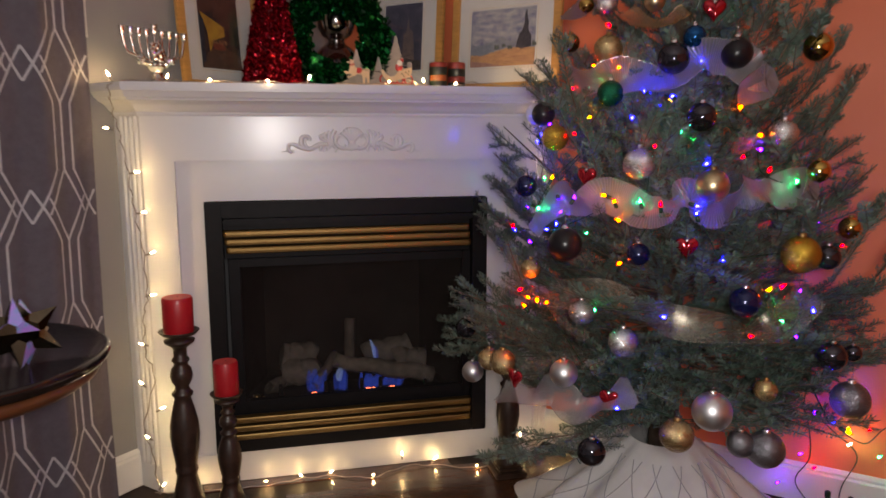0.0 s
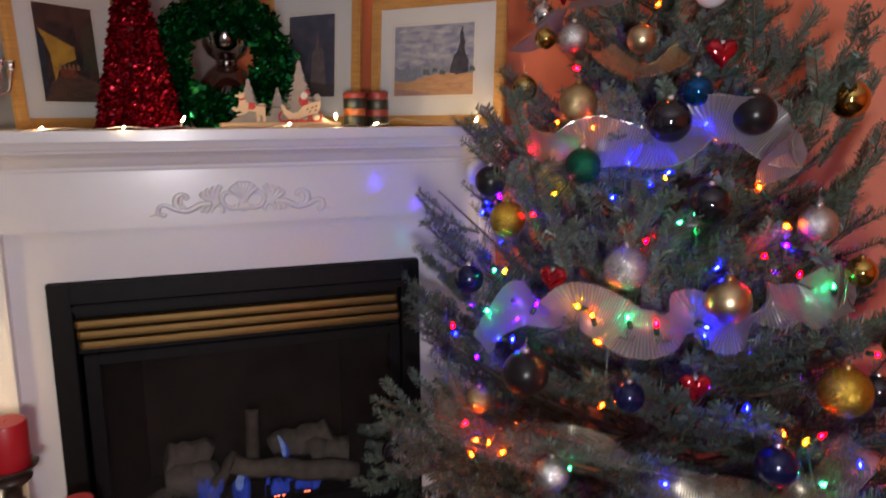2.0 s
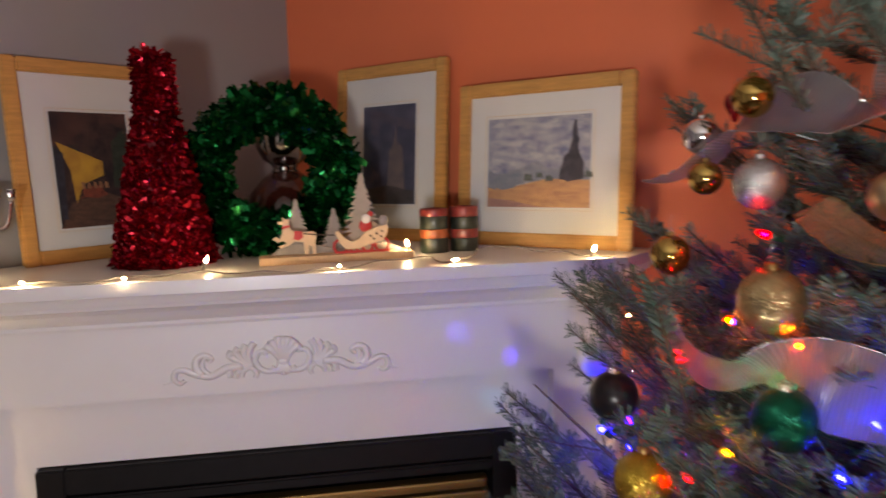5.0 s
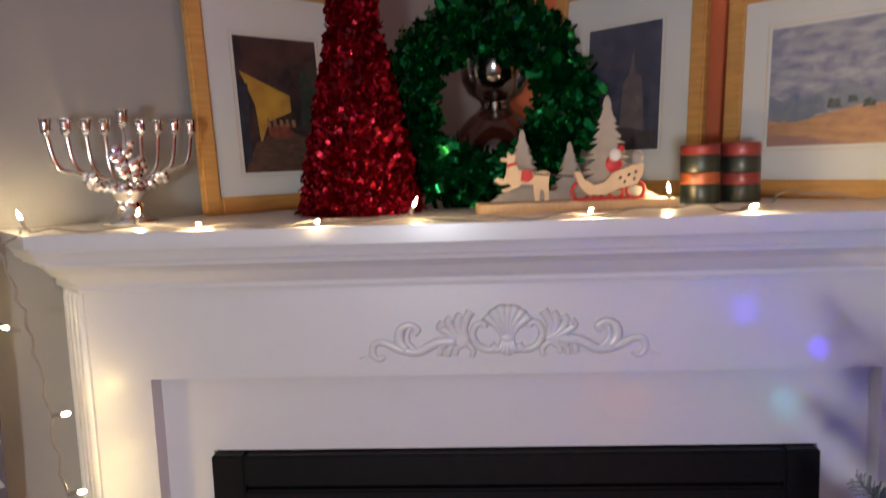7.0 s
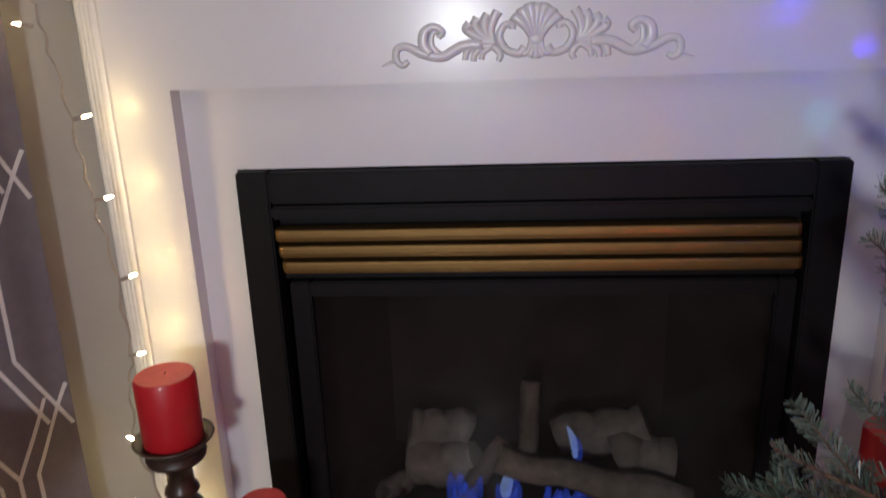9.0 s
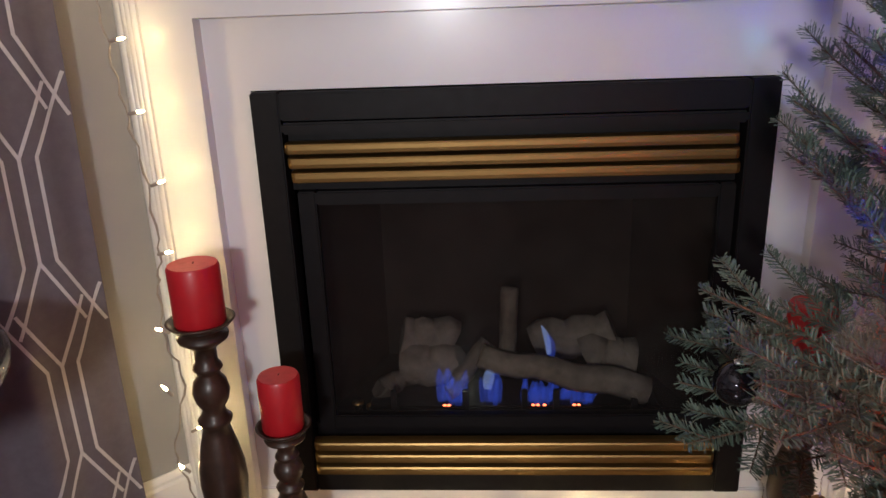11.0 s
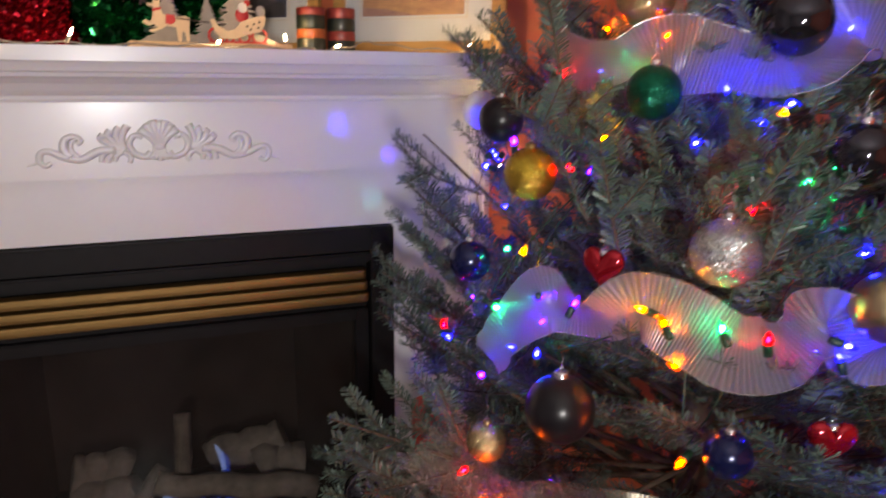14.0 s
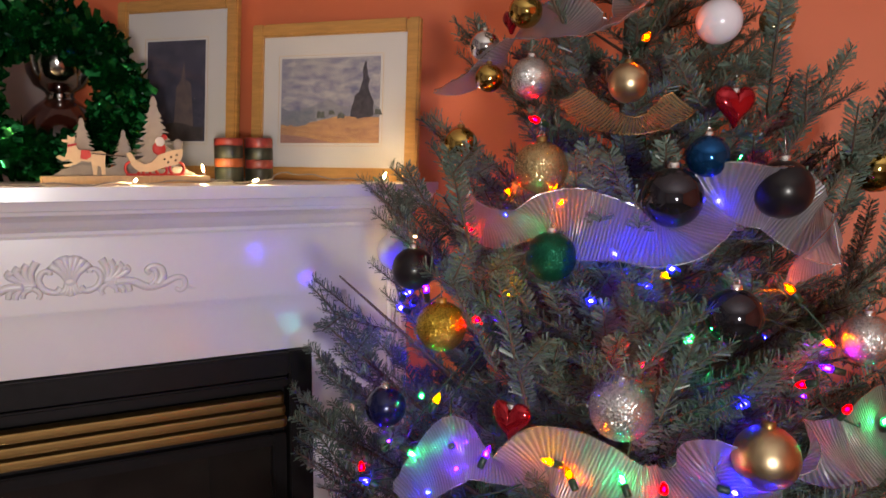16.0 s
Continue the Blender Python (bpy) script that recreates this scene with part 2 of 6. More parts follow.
for hue, colour in HUE.items():
    M["shell_" + hue] = lamp_shell(hue + " led shell", colour, SHELL[hue])
    M["core_" + hue] = glow(hue + " led core", tuple(c * 0.97 + 0.03 for c in colour), FLUX[hue])
for hue, flux in (("blue", 1300), ("green", 500)):
    M["core_" + hue + "_facing"] = glow(hue + " led facing core", HUE[hue], flux)
BALL = {
    "silver_mirror": material("silver mirror ball", (0.8, 0.79, 0.78), 0.06, 1.0),
    "gold_mirror": material("gold mirror ball", (0.62, 0.42, 0.12), 0.07, 1.0),
    "champagne": material("satin champagne ball", (0.60, 0.46, 0.28), 0.33, 1.0),
    "silver": material("satin silver ball", (0.62, 0.61, 0.62), 0.42, 1.0),
    "pearl": material("frosted pearl ball", (0.72, 0.68, 0.76), 0.3, 0, 0.06, 30, coat=0.3),
    "black": material("black satin ball", (0.010, 0.008, 0.010), 0.3, 0, coat=0.08, spec=0.3),
    "smoke": material("smoky mirror ball", (0.07, 0.066, 0.08), 0.06, 0.9),
    "navy": material("navy satin ball", (0.006, 0.009, 0.055), 0.2, 0.4, coat=0.3),
    "blue": material("blue mirror ball", (0.01, 0.08, 0.24), 0.1, 0.8),
    "grey": glitter("grey glitter ball", (0.30, 0.30, 0.34)),
    "silver_glitter": glitter("silver glitter ball", (0.80, 0.79, 0.78), 0.2, 50, 0.9),
    "gold_glitter": glitter("pale gold glitter ball", (0.72, 0.54, 0.27), 0.2, 50, 0.9),
    "yellow_glitter": glitter("gold glitter ball", (0.74, 0.49, 0.06), 0.2, 50, 0.9),
    "green_glitter": glitter("green glitter ball", (0.012, 0.17, 0.09), 0.2, 50, 0.9),
    "red": material("red mirror heart", (0.40, 0.008, 0.02), 0.1, 0.7, coat=0.4),
}
RIBBON = {
    "silver": sheer("pleated silver ribbon", (0.40, 0.40, 0.42), 0.24, 0.6, 0.26),
    "gold": sheer("gold glitter ribbon", (0.42, 0.33, 0.18), 0.42, 0.4, 0.35),
    "organza": sheer("clear organza ribbon", (0.62, 0.54, 0.42), 0.80, 0.05, 0.7),
    "white": sheer("sheer white ribbon", (0.6, 0.58, 0.58), 0.62, 0.1, 0.2),
}


# ---- builders ----
def thing(name, label, category, at=(0, 0, 0), group="", rz=0.0, rx=0.0):
    ob = new(name)
    ob.matrix_basis = pose(*at, rx, 0, rz)
    ob.empty_display_size = 0.05
    return tagged(ob, label, category, group)


def part(name, bm, mat, parent=None, label="", smooth=False):
    me = bpy.data.meshes.new(name)
    bm.to_mesh(me)
    bm.free()
    me.materials.append(mat)
    if smooth:
        me.shade_smooth()
        for p in me.polygons:
            p.use_smooth = len(p.vertices) < 5
    ob = new(name, me)
    ob.parent = parent
    return tagged(ob, label)


def share(name, me, parent, m, label=""):
    ob = new(name, me)
    ob.parent = parent
    ob.matrix_basis = m
    return tagged(ob, label)


def structure(name, bm, mat, label):
    return tagged(part(name, bm, mat), label, kind="structure")


def raw_mesh(name, verts, faces, mat, smooth=False):
    """A mesh from arrays of corners and quads."""
    verts, faces = np.asarray(verts, np.float32), np.asarray(faces, np.int32)
    me = bpy.data.meshes.new(name)
    k = faces.shape[1]
    me.vertices.add(len(verts))
    me.vertices.foreach_set("co", verts.ravel())
    me.loops.add(faces.size)
    me.loops.foreach_set("vertex_index", faces.ravel())
    me.polygons.add(len(faces))
    me.polygons.foreach_set("loop_start", np.arange(0, faces.size, k, dtype=np.int32))
    me.update(calc_edges=True)
    me.validate()
    me.materials.append(mat)
    if smooth:
        me.shade_smooth()
    return me


def box(bm, x0, x1, y0, y1, z0, z1, bevel=0.0):
    r = bmesh.ops.create_cube(bm, size=1, matrix=Matrix.LocRotScale(((x0 + x1) / 2, (y0 + y1) / 2, (z0 + z1) / 2), None, (x1 - x0, y1 - y0, z1 - z0)))
    if bevel:
        es = list({e for v in r["verts"] for e in v.link_edges})
        bmesh.ops.bevel(bm, geom=es, offset=bevel, segments=2, affect="EDGES")
    return bm


def prism(bm, pts, z0, z1):
    lo = [bm.verts.new((x, y, z0)) for x, y in pts]
    hi = [bm.verts.new((x, y, z1)) for x, y in pts]
    n = len(pts)
    bm.faces.new(lo[::-1]), bm.faces.new(hi)
    for i in range(n):
        bm.faces.new((lo[i], lo[(i + 1) % n], hi[(i + 1) % n], hi[i]))
    bmesh.ops.recalc_face_normals(bm, faces=bm.faces)
    return bm


def plate(bm, pts, y0, y1):
    """A flat shape in x and z, with thickness along y."""
    a = [bm.verts.new((x, y0, z)) for x, z in pts]
    b = [bm.verts.new((x, y1, z)) for x, z in pts]
    n = len(pts)
    fs = [bm.faces.new(a), bm.faces.new(b[::-1])]
    for i in range(n):
        fs.append(bm.faces.new((a[i], b[i], b[(i + 1) % n], a[(i + 1) % n])))
    bmesh.ops.recalc_face_normals(bm, faces=fs)
    return bm


def lathe(bm, profile, n=32, at=(0, 0, 0), caps=True):
    rings = []
    for r, z in profile:
        rings.append([bm.verts.new((at[0] + r * math.cos(2 * math.pi * i / n), at[1] + r * math.sin(2 * math.pi * i / n), at[2] + z)) for i in range(n)])
    for a, b in zip(rings, rings[1:]):
        for i in range(n):
            bm.faces.new((a[i], a[(i + 1) % n], b[(i + 1) % n], b[i]))
    if caps and profile[0][0] > 1e-4:
        bm.faces.new(rings[0][::-1])
    if caps and profile[-1][0] > 1e-4:
        bm.faces.new(rings[-1])
    return bm


def smooth_line(pts, per=6):
    """Catmull-Rom through the points."""
    p = [Vector(v) for v in pts]
    p = [p[0] * 2 - p[1]] + p + [p[-1] * 2 - p[-2]]
    out = []
    for i in range(1, len(p) - 2):
        for k in range(per):
            t = k / per
            out.append(0.5 * (2 * p[i] + (p[i + 1] - p[i - 1]) * t + (2 * p[i - 1] - 5 * p[i] + 4 * p[i + 1] - p[i + 2]) * t * t + (3 * p[i] - p[i - 1] - 3 * p[i + 1] + p[i + 2]) * t ** 3))
    return out + [p[-2]]


def tube(bm, pts, radius, n=6, closed=False):
    """A round bar along a line; radius may be one number or a function of 0..1."""
    pts = [Vector(v) for v in pts]
    rings, side = [], None
    for i, c in enumerate(pts):
        d = (pts[min(i + 1, len(pts) - 1)] - pts[max(i - 1, 0)]).normalized()
        if side is None or side.cross(d).length < 1e-3:
            side = d.orthogonal().normalized()
        side = (side - d * side.dot(d)).normalized()
        up = d.cross(side)
        r = radius(i / (len(pts) - 1)) if callable(radius) else radius
        rings.append([bm.verts.new(c + side * (r * math.cos(2 * math.pi * k / n)) + up * (r * math.sin(2 * math.pi * k / n))) for k in range(n)])
    for a, b in zip(rings, rings[1:]):
        for k in range(n):
            bm.faces.new((a[k], a[(k + 1) % n], b[(k + 1) % n], b[k]))
    bm.faces.new(rings[0][::-1]), bm.faces.new(rings[-1])
    return bm


def ball(bm, at, r, squash=(1, 1, 1), u=24, v=14):
    bmesh.ops.create_uvsphere(bm, u_segments=u, v_segments=v, radius=r, matrix=Matrix.LocRotScale(at, None, squash))
    return bm


def offset_path(path, d):
    """The plan line moved outward by d, with mitred corners."""
    out = []
    nrm = []
    for a, b in zip(path, path[1:]):
        v = (Vector(b) - Vector(a)).normalized()
        nrm.append(Vector((v.y, -v.x)))
    for i, p in enumerate(path):
        if i == 0:
            m = nrm[0]
        elif i == len(path) - 1:
            m = nrm[-1]
        else:
            m = (nrm[i - 1] + nrm[i]) / (1 + nrm[i - 1].dot(nrm[i]))
        out.append(Vector(p) + m * d)
    return out


def moulding(bm, path, profile):
    """A profile of (outward, height) carried along a plan line."""
    rows = [[bm.verts.new((q.x, q.y, z)) for q in offset_path(path, d)] for d, z in profile]
    for a, b in zip(rows, rows[1:]):
        for i in range(len(path) - 1):
            bm.faces.new((a[i], a[i + 1], b[i + 1], b[i]))
    bmesh.ops.recalc_face_normals(bm, faces=bm.faces)
    return bm


# ---- the room ----
CORNER = Vector((0.36, 3.47))
U, V = Vector((-1, -1)) / math.sqrt(2), Vector((1, -1)) / math.sqrt(2)
LONG, HIGH, THICK = 4.6, 2.6, 0.12


def wall_box(name, start, along, inward, length, mat, label, z0=0.0, z1=HIGH):
    a, b = start, start + along * length
    c, d = b - inward * THICK, a - inward * THICK
    return structure(name, prism(bmesh.new(), [a, b, c, d], z0, z1), mat, label)


wall_box("wall_left", CORNER - U * THICK, U, V, LONG + THICK * 2, M["grey_wall"], "grey painted wall behind the mantel and the curtain")
wall_box("wall_right", CORNER, V, U, LONG + THICK, M["coral_wall"], "coral orange painted wall behind the tree")
wall_box("wall_far_left", CORNER + U * LONG, V, -U, LONG + THICK, M["grey_wall"], "plain grey wall behind the walker")
wall_box("wall_far_right", CORNER + V * LONG, U, -V, LONG, M["coral_wall"], "plain coral wall behind the walker")
quad = [CORNER, CORNER + U * LONG, CORNER + U * LONG + V * LONG, CORNER + V * LONG]
structure("ceiling", prism(bmesh.new(), quad, HIGH, HIGH + 0.1), M["ceiling"], "plain white ceiling")
floor = structure("floor", prism(bmesh.new(), quad, -0.05, -0.004), M["joint"], "dark polished wood floor with reflections")


def skirting(name, start, along, inward, length, label):
    bm = bmesh.new()
    a, b = start + along * 0.002, start + along * length
    moulding(bm, [a, b] if inward is U else [b, a], [(0, 0), (0.016, 0), (0.016, 0.105), (0.012, 0.112), (0.012, 0.12), (0.004, 0.132), (0, 0.132)])
    return structure(name, bm, M["white"], label)


skirting("baseboard_left", CORNER + U * 1.05, U, V, LONG - 1.1, "white painted baseboard along the grey wall")
skirting("baseboard_right", CORNER + V * 1.05, V, U, LONG - 1.1, "white painted baseboard along the coral wall")

# ---- mantelpiece ----
X0, X1, FR, PN = -0.312, 1.010, 2.620, 2.655
LEFT, RIGHT = (-0.4005, 2.7085), (1.1095, 2.7195)
PLAN = [LEFT, (X0, FR), (X1, FR), RIGHT]
SHELF = 1.362
mantel = thing("mantelpiece", "white painted corner mantelpiece with crown moulding and carved ornament", "mantelpiece", (0.349, 2.66, 0))


def on(parent, ob):
    """Keep the part where it was built, under a thing that stands elsewhere."""
    ob.matrix_parent_inverse = parent.matrix_basis.inverted()
    return ob


def mp(name, bm, mat, label="", smooth=False, under=None):
    ob = part(name, bm, mat, under or mantel, label, smooth)
    ob.matrix_parent_inverse = mantel.matrix_basis.inverted() if not under else Matrix.Identity(4)
    return ob


OX0, OX1, OZ = -0.216, 0.913, 1.119
mp("pilaster", prism(bmesh.new(), [(OX0, FR), (OX0, 2.715), LEFT, (X0, FR)], 0, OZ), M["white"])
mp("pilaster", prism(bmesh.new(), [(OX1, FR), (X1, FR), RIGHT, (OX1, 2.715)], 0, OZ), M["white"])
mp("frieze", prism(bmesh.new(), [(X0, FR), (X1, FR), RIGHT, (RIGHT[0] - 0.02, 2.74), (LEFT[0] + 0.02, 2.74), LEFT], OZ, 1.300), M["white"])
mp("inner_panel", box(bmesh.new(), OX0, -0.136, PN, 2.71, 0.108, OZ), M["white"])
mp("inner_panel", box(bmesh.new(), 0.836, OX1, PN, 2.71, 0.108, OZ), M["white"])
mp("inner_panel", box(bmesh.new(), -0.136, 0.836, PN, 2.71, 0.986, OZ), M["white"])
mp("plinth", box(bmesh.new(), OX0, OX1, PN - 0.006, 2.71, 0, 0.108, 0.003), M["white"])
moulded = [(0, 1.262), (0.008, 1.262), (0.010, 1.268), (0.008, 1.274), (0.014, 1.277), (0.021, 1.284), (0.030, 1.296), (0.044, 1.305), (0.056, 1.309), (0.058, 1.316), (0.066, 1.318), (0.070, 1.327), (0.074, 1.334), (0.078, 1.336), (0.078, 1.3425), (0.070, 1.3425)]
mp("crown_moulding", moulding(bmesh.new(), PLAN, moulded), M["white"])
top = [tuple(q) for q in offset_path(PLAN, 0.084)]
inset = [tuple(CORNER + U * 0.004 + V * 0.004)]
shelf = mp("shelf", prism(bmesh.new(), top + inset, 1.3425, SHELF), M["white"])
for side, (a, b) in enumerate(((Vector((X0, FR)), Vector(LEFT)), (Vector((X1, FR)), Vector(RIGHT)))):
    d = (b - a).normalized()
    nrm = Vector((-d.y, d.x)) if side else Vector((d.y, -d.x))
    nrm = nrm if nrm.y < 0 else -nrm
    for k in range(4):
        c = a + d * (0.020 + 0.024 * k)
        bm = bmesh.new()
        tube(bm, [(c.x, c.y, 0.09), (c.x, c.y, 0.10), (c.x, c.y, 1.250), (c.x, c.y, 1.262)], lambda s: 0.0085 if 0.2 < s < 0.8 else 0.004, 10)
        mp("reed", bm, M["white"], smooth=True)


def carving():
    """Scrolled leaf ornament, mirrored about its middle."""
    cx, cz, y = 0.352, 1.162, FR - 0.001
    shell, ribs = bmesh.new(), []

    def lay(bm, name="scroll", under=None):
        for v in bm.verts:
            v.co.x = cx + (v.co.x - cx) * 1.12
            v.co.y = y + (v.co.y - y) * 0.5
        return mp(name, bm, M["white"], "" if under else "scrolled acanthus leaf ornament", True, under)

    # shell
    for a, h in ((-40, 0.046), (-25, 0.050), (-11, 0.052), (3, 0.050), (16, 0.052), (29, 0.050), (42, 0.046)):
        a = math.radians(a)
        p = smooth_line([(cx + math.sin(a) * 0.006, y, cz + 0.012), (cx + math.sin(a) * 0.022, y - 0.005, cz + 0.014 + math.cos(a) * h * 0.55), (cx + math.sin(a) * 0.046, y - 0.002, cz + 0.014 + math.cos(a) * h)], 4)
        ribs.append((p, 0.0032, 0.0045, 8))
    for k in range(-2, 3):
        ribs.append((smooth_line([(cx + k * 0.003, y, cz + 0.012), (cx + k * 0.005, y - 0.003, cz - 0.002), (cx + k * 0.0085, y - 0.001, cz - 0.012 + abs(k) * 0.003)], 4), 0.0040, 0.001, 7))
    ball(shell, (cx, y, cz + 0.014), 0.010, (1.1, 0.7, 0.9), 14, 8)
    carved = lay(shell, "carved_ornament")
    for line, r0, dr, n in ribs:
        lay(tube(bmesh.new(), line, lambda t: r0 + dr * t, n), "shell_rib", carved)

    def scroll(pts, r0, r1):
        for s in (-1, 1):
            line = smooth_line([(cx + s * x, y, cz + z) for x, z in pts], 5)
            lay(tube(bmesh.new(), line, lambda t: r0 + (r1 - r0) * t, 7), "scroll", carved)

    # long side arms with curled ends
    scroll([(0.070, 0.010), (0.098, 0.008), (0.124, -0.006), (0.150, -0.001), (0.170, 0.010), (0.184, 0.008), (0.187, -0.007), (0.179, -0.017), (0.170, -0.011)], 0.0088, 0.0040)
    scroll([(0.184, -0.002), (0.192, -0.011), (0.206, -0.016)], 0.0040, 0.0012)
    scroll([(0.140, -0.002), (0.149, 0.012), (0.147, 0.030), (0.134, 0.037), (0.123, 0.029), (0.129, 0.022)], 0.0085, 0.0046)
    scroll([(0.128, -0.003), (0.138, 0.010), (0.137, 0.026), (0.131, 0.031)], 0.0052, 0.0030)
    # inner volutes
    scroll([(0.014, 0.004), (0.023, -0.005), (0.040, 0.002), (0.048, 0.020), (0.041, 0.036), (0.031, 0.036), (0.031, 0.030)], 0.0066, 0.0046)
    # leaves that stand up beside the volutes
    for x, z in ((0.090, 0.040), (0.079, 0.047), (0.066, 0.052), (0.053, 0.056)):
        scroll([(0.056, 0.010), (x * 0.55 + 0.030, 0.55 * z), (x + 0.001, z - 0.008), (x - 0.004, z)], 0.0050, 0.0074)
    # leaves that hang below
    scroll([(0.052, 0.012), (0.072, 0.012), (0.090, 0.002), (0.094, -0.012)], 0.0060, 0.0046)
    scroll([(0.056, 0.008), (0.070, 0.006), (0.081, -0.004), (0.083, -0.014)], 0.0056, 0.0044)
    scroll([(0.060, 0.006), (0.070, -0.002), (0.072, -0.012)], 0.0050, 0.0040)
    scroll([(0.066, 0.008), (0.054, 0.004), (0.047, -0.006), (0.050, -0.015)], 0.0052, 0.0042)


carving()

# ---- gas fireplace ----
fire = thing("gas_fireplace", "black steel gas fireplace with brass louvres and low blue flame", "fireplace", (0.35, 2.66, 0.11))


def fp(name, bm, mat, label="", smooth=False):
    return on(fire, part(name, bm, mat, fire, label, smooth))


EX0, EX1, EZ0, EZ1, SY = -0.134, 0.834, 0.110, 0.984, 2.634
fp("steel_frame", box(bmesh.new(), EX0, -0.080, SY, 2.69, EZ0, EZ1, 0.003), M["black_steel"])
fp("steel_frame", box(bmesh.new(), 0.780, EX1, SY, 2.69, EZ0, EZ1, 0.003), M["black_steel"])
fp("steel_frame", box(bmesh.new(), -0.080, 0.780, SY + 0.001, 2.69, 0.930, EZ1 - 0.001, 0.003), M["black_steel"])
fp("steel_frame", box(bmesh.new(), -0.080, 0.780, SY + 0.001, 2.69, EZ0 + 0.001, 0.158, 0.003), M["black_steel"])
fp("hood_strip", box(bmesh.new(), -0.078, 0.778, 2.626, 2.67, 0.906, 0.928, 0.004), M["black_steel"])
fp("back_panel", box(bmesh.new(), -0.078, 0.778, 2.672, 2.69, 0.790, 0.906), M["black_steel"])
fp("back_panel", box(bmesh.new(), -0.078, 0.778, 2.672, 2.69, 0.159, 0.262), M["black_steel"])


def louvre(z, x0, x1):
    """A rounded brass slat with closed ends."""
    prof = [(0.024, -0.0135), (0.002, -0.0130), (-0.002, -0.0110), (-0.0030, -0.004), (-0.0030, 0.0035), (-0.0010, 0.0070), (0.010, 0.0095), (0.024, 0.010)]
    bm = bmesh.new()
    cols = []
    for x, k in ((x0, 0.0), (x0 + 0.004, 0.75), (x0 + 0.010, 1.0), (x1 - 0.010, 1.0), (x1 - 0.004, 0.75), (x1, 0.0)):
        cols.append([bm.verts.new((x, 2.652 - (0.024 - (y)) * (0.55 + 0.45 * k) * 1.0, z + dz * (0.8 + 0.2 * k))) for y, dz in prof])
    for a, b in zip(cols, cols[1:]):
        for i in range(len(prof) - 1):
            bm.faces.new((a[i], b[i], b[i + 1], a[i + 1]))
    bm.faces.new(cols[0]), bm.faces.new(cols[-1][::-1])
    bmesh.ops.recalc_face_normals(bm, faces=bm.faces)
    return bm


for k in range(3):
    fp("brass_louvre", louvre(0.880 - k * 0.0275, -0.078 + 0.004 * k, 0.768 + 0.003 * k), M["brass"], "brass slat")
    fp("brass_louvre", louvre(0.231 - k * 0.0300, -0.080, 0.776), M["brass"], "brass slat")
for x0, x1, z0, z1 in ((-0.066, -0.030, 0.262, 0.790), (0.744, 0.776, 0.262, 0.790), (-0.030, 0.744, 0.762, 0.790), (-0.030, 0.744, 0.262, 0.292)):
    fp("glass_frame", box(bmesh.new(), x0, x1, 2.650, 2.675, z0, z1, 0.003), M["black_steel"])


def pane_sheet(x0, x1, y, z0, z1):
    bm = bmesh.new()
    bm.faces.new([bm.verts.new(q) for q in ((x0, y, z0), (x1, y, z0), (x1, y, z1), (x0, y, z1))])
    return bm


pane = fp("glass_pane", pane_sheet(-0.032, 0.746, 2.666, 0.288, 0.766), M["glass"])
pane.visible_shadow = False
bm = bmesh.new()
ring = [(-0.07, 2.69), (0.77, 2.69), (0.66, 3.02), (0.04, 3.02)]
prism(bm, ring, 0.255, 0.80)
bm.faces.ensure_lookup_table()
bmesh.ops.delete(bm, geom=[f for f in bm.faces if all(abs(v.co.y - 2.69) < 1e-5 for v in f.verts)], context="FACES")
fp("firebox", bm, M["fire_box"])


def log(a, b, r0, r1, knots=3):
    a, b = Vector(a), Vector(b)
    bm = bmesh.new()
    line = [a.lerp(b, t / 9) + Vector((0, 0, 0.006 * math.sin(t * 1.7 + knots))) for t in range(10)]
    tube(bm, line, lambda t: (r0 + (r1 - r0) * t) * (1 + 0.025 * math.sin(9 * t + knots)), 7)
    for v in bm.verts:
        d = noise.noise(v.co * 30) * 0.004
        v.co += Vector((d, d * 0.5, -d))
    return bm


fp("log", log((0.285, 2.74, 0.384), (0.650, 2.735, 0.308), 0.027, 0.034, 2), M["log_end"], "", True)
fp("log", log((0.098, 2.86, 0.376), (0.215, 2.87, 0.374), 0.050, 0.046, 1), M["log_end"], "", True)
fp("log", log((0.100, 2.83, 0.325), (0.245, 2.82, 0.328), 0.052, 0.048, 4), M["log_end"], "", True)
fp("log", log((0.412, 2.88, 0.362), (0.600, 2.87, 0.378), 0.044, 0.056, 5), M["log_end"], "", True)
fp("log", log((0.530, 2.83, 0.345), (0.640, 2.82, 0.335), 0.050, 0.046, 6), M["log_end"], "", True)
fp("log", log((0.345, 2.79, 0.360), (0.352, 2.82, 0.522), 0.022, 0.020, 7), M["log"], "charred upright twig", True)
fp("log", log((0.050, 2.77, 0.290), (0.100, 2.80, 0.300), 0.026, 0.024, 8), M["log"], "", True)
fp("log", log((0.210, 2.75, 0.285), (0.300, 2.80, 0.400), 0.020, 0.018, 9), M["log"], "", True)
fp("burner_tray", box(bmesh.new(), 0.03, 0.68, 2.72, 2.85, 0.256, 0.272, 0.004), M["black_steel"])
for x in (0.09, 0.25, 0.38, 0.45, 0.62):
    fp("grate_bar", box(bmesh.new(), x - 0.007, x + 0.007, 2.706, 2.716, 0.258, 0.320, 0.002), M["black_steel"])
fp("valve", ball(lathe(bmesh.new(), [(0.008, 0), (0.008, 0.016), (0.013, 0.018), (0.013, 0.024), (0.0, 0.026)], 12, (0.005, 2.73, 0.256)), (0.03, 2.735, 0.264), 0.009), M["brass"], "small brass valve", True)


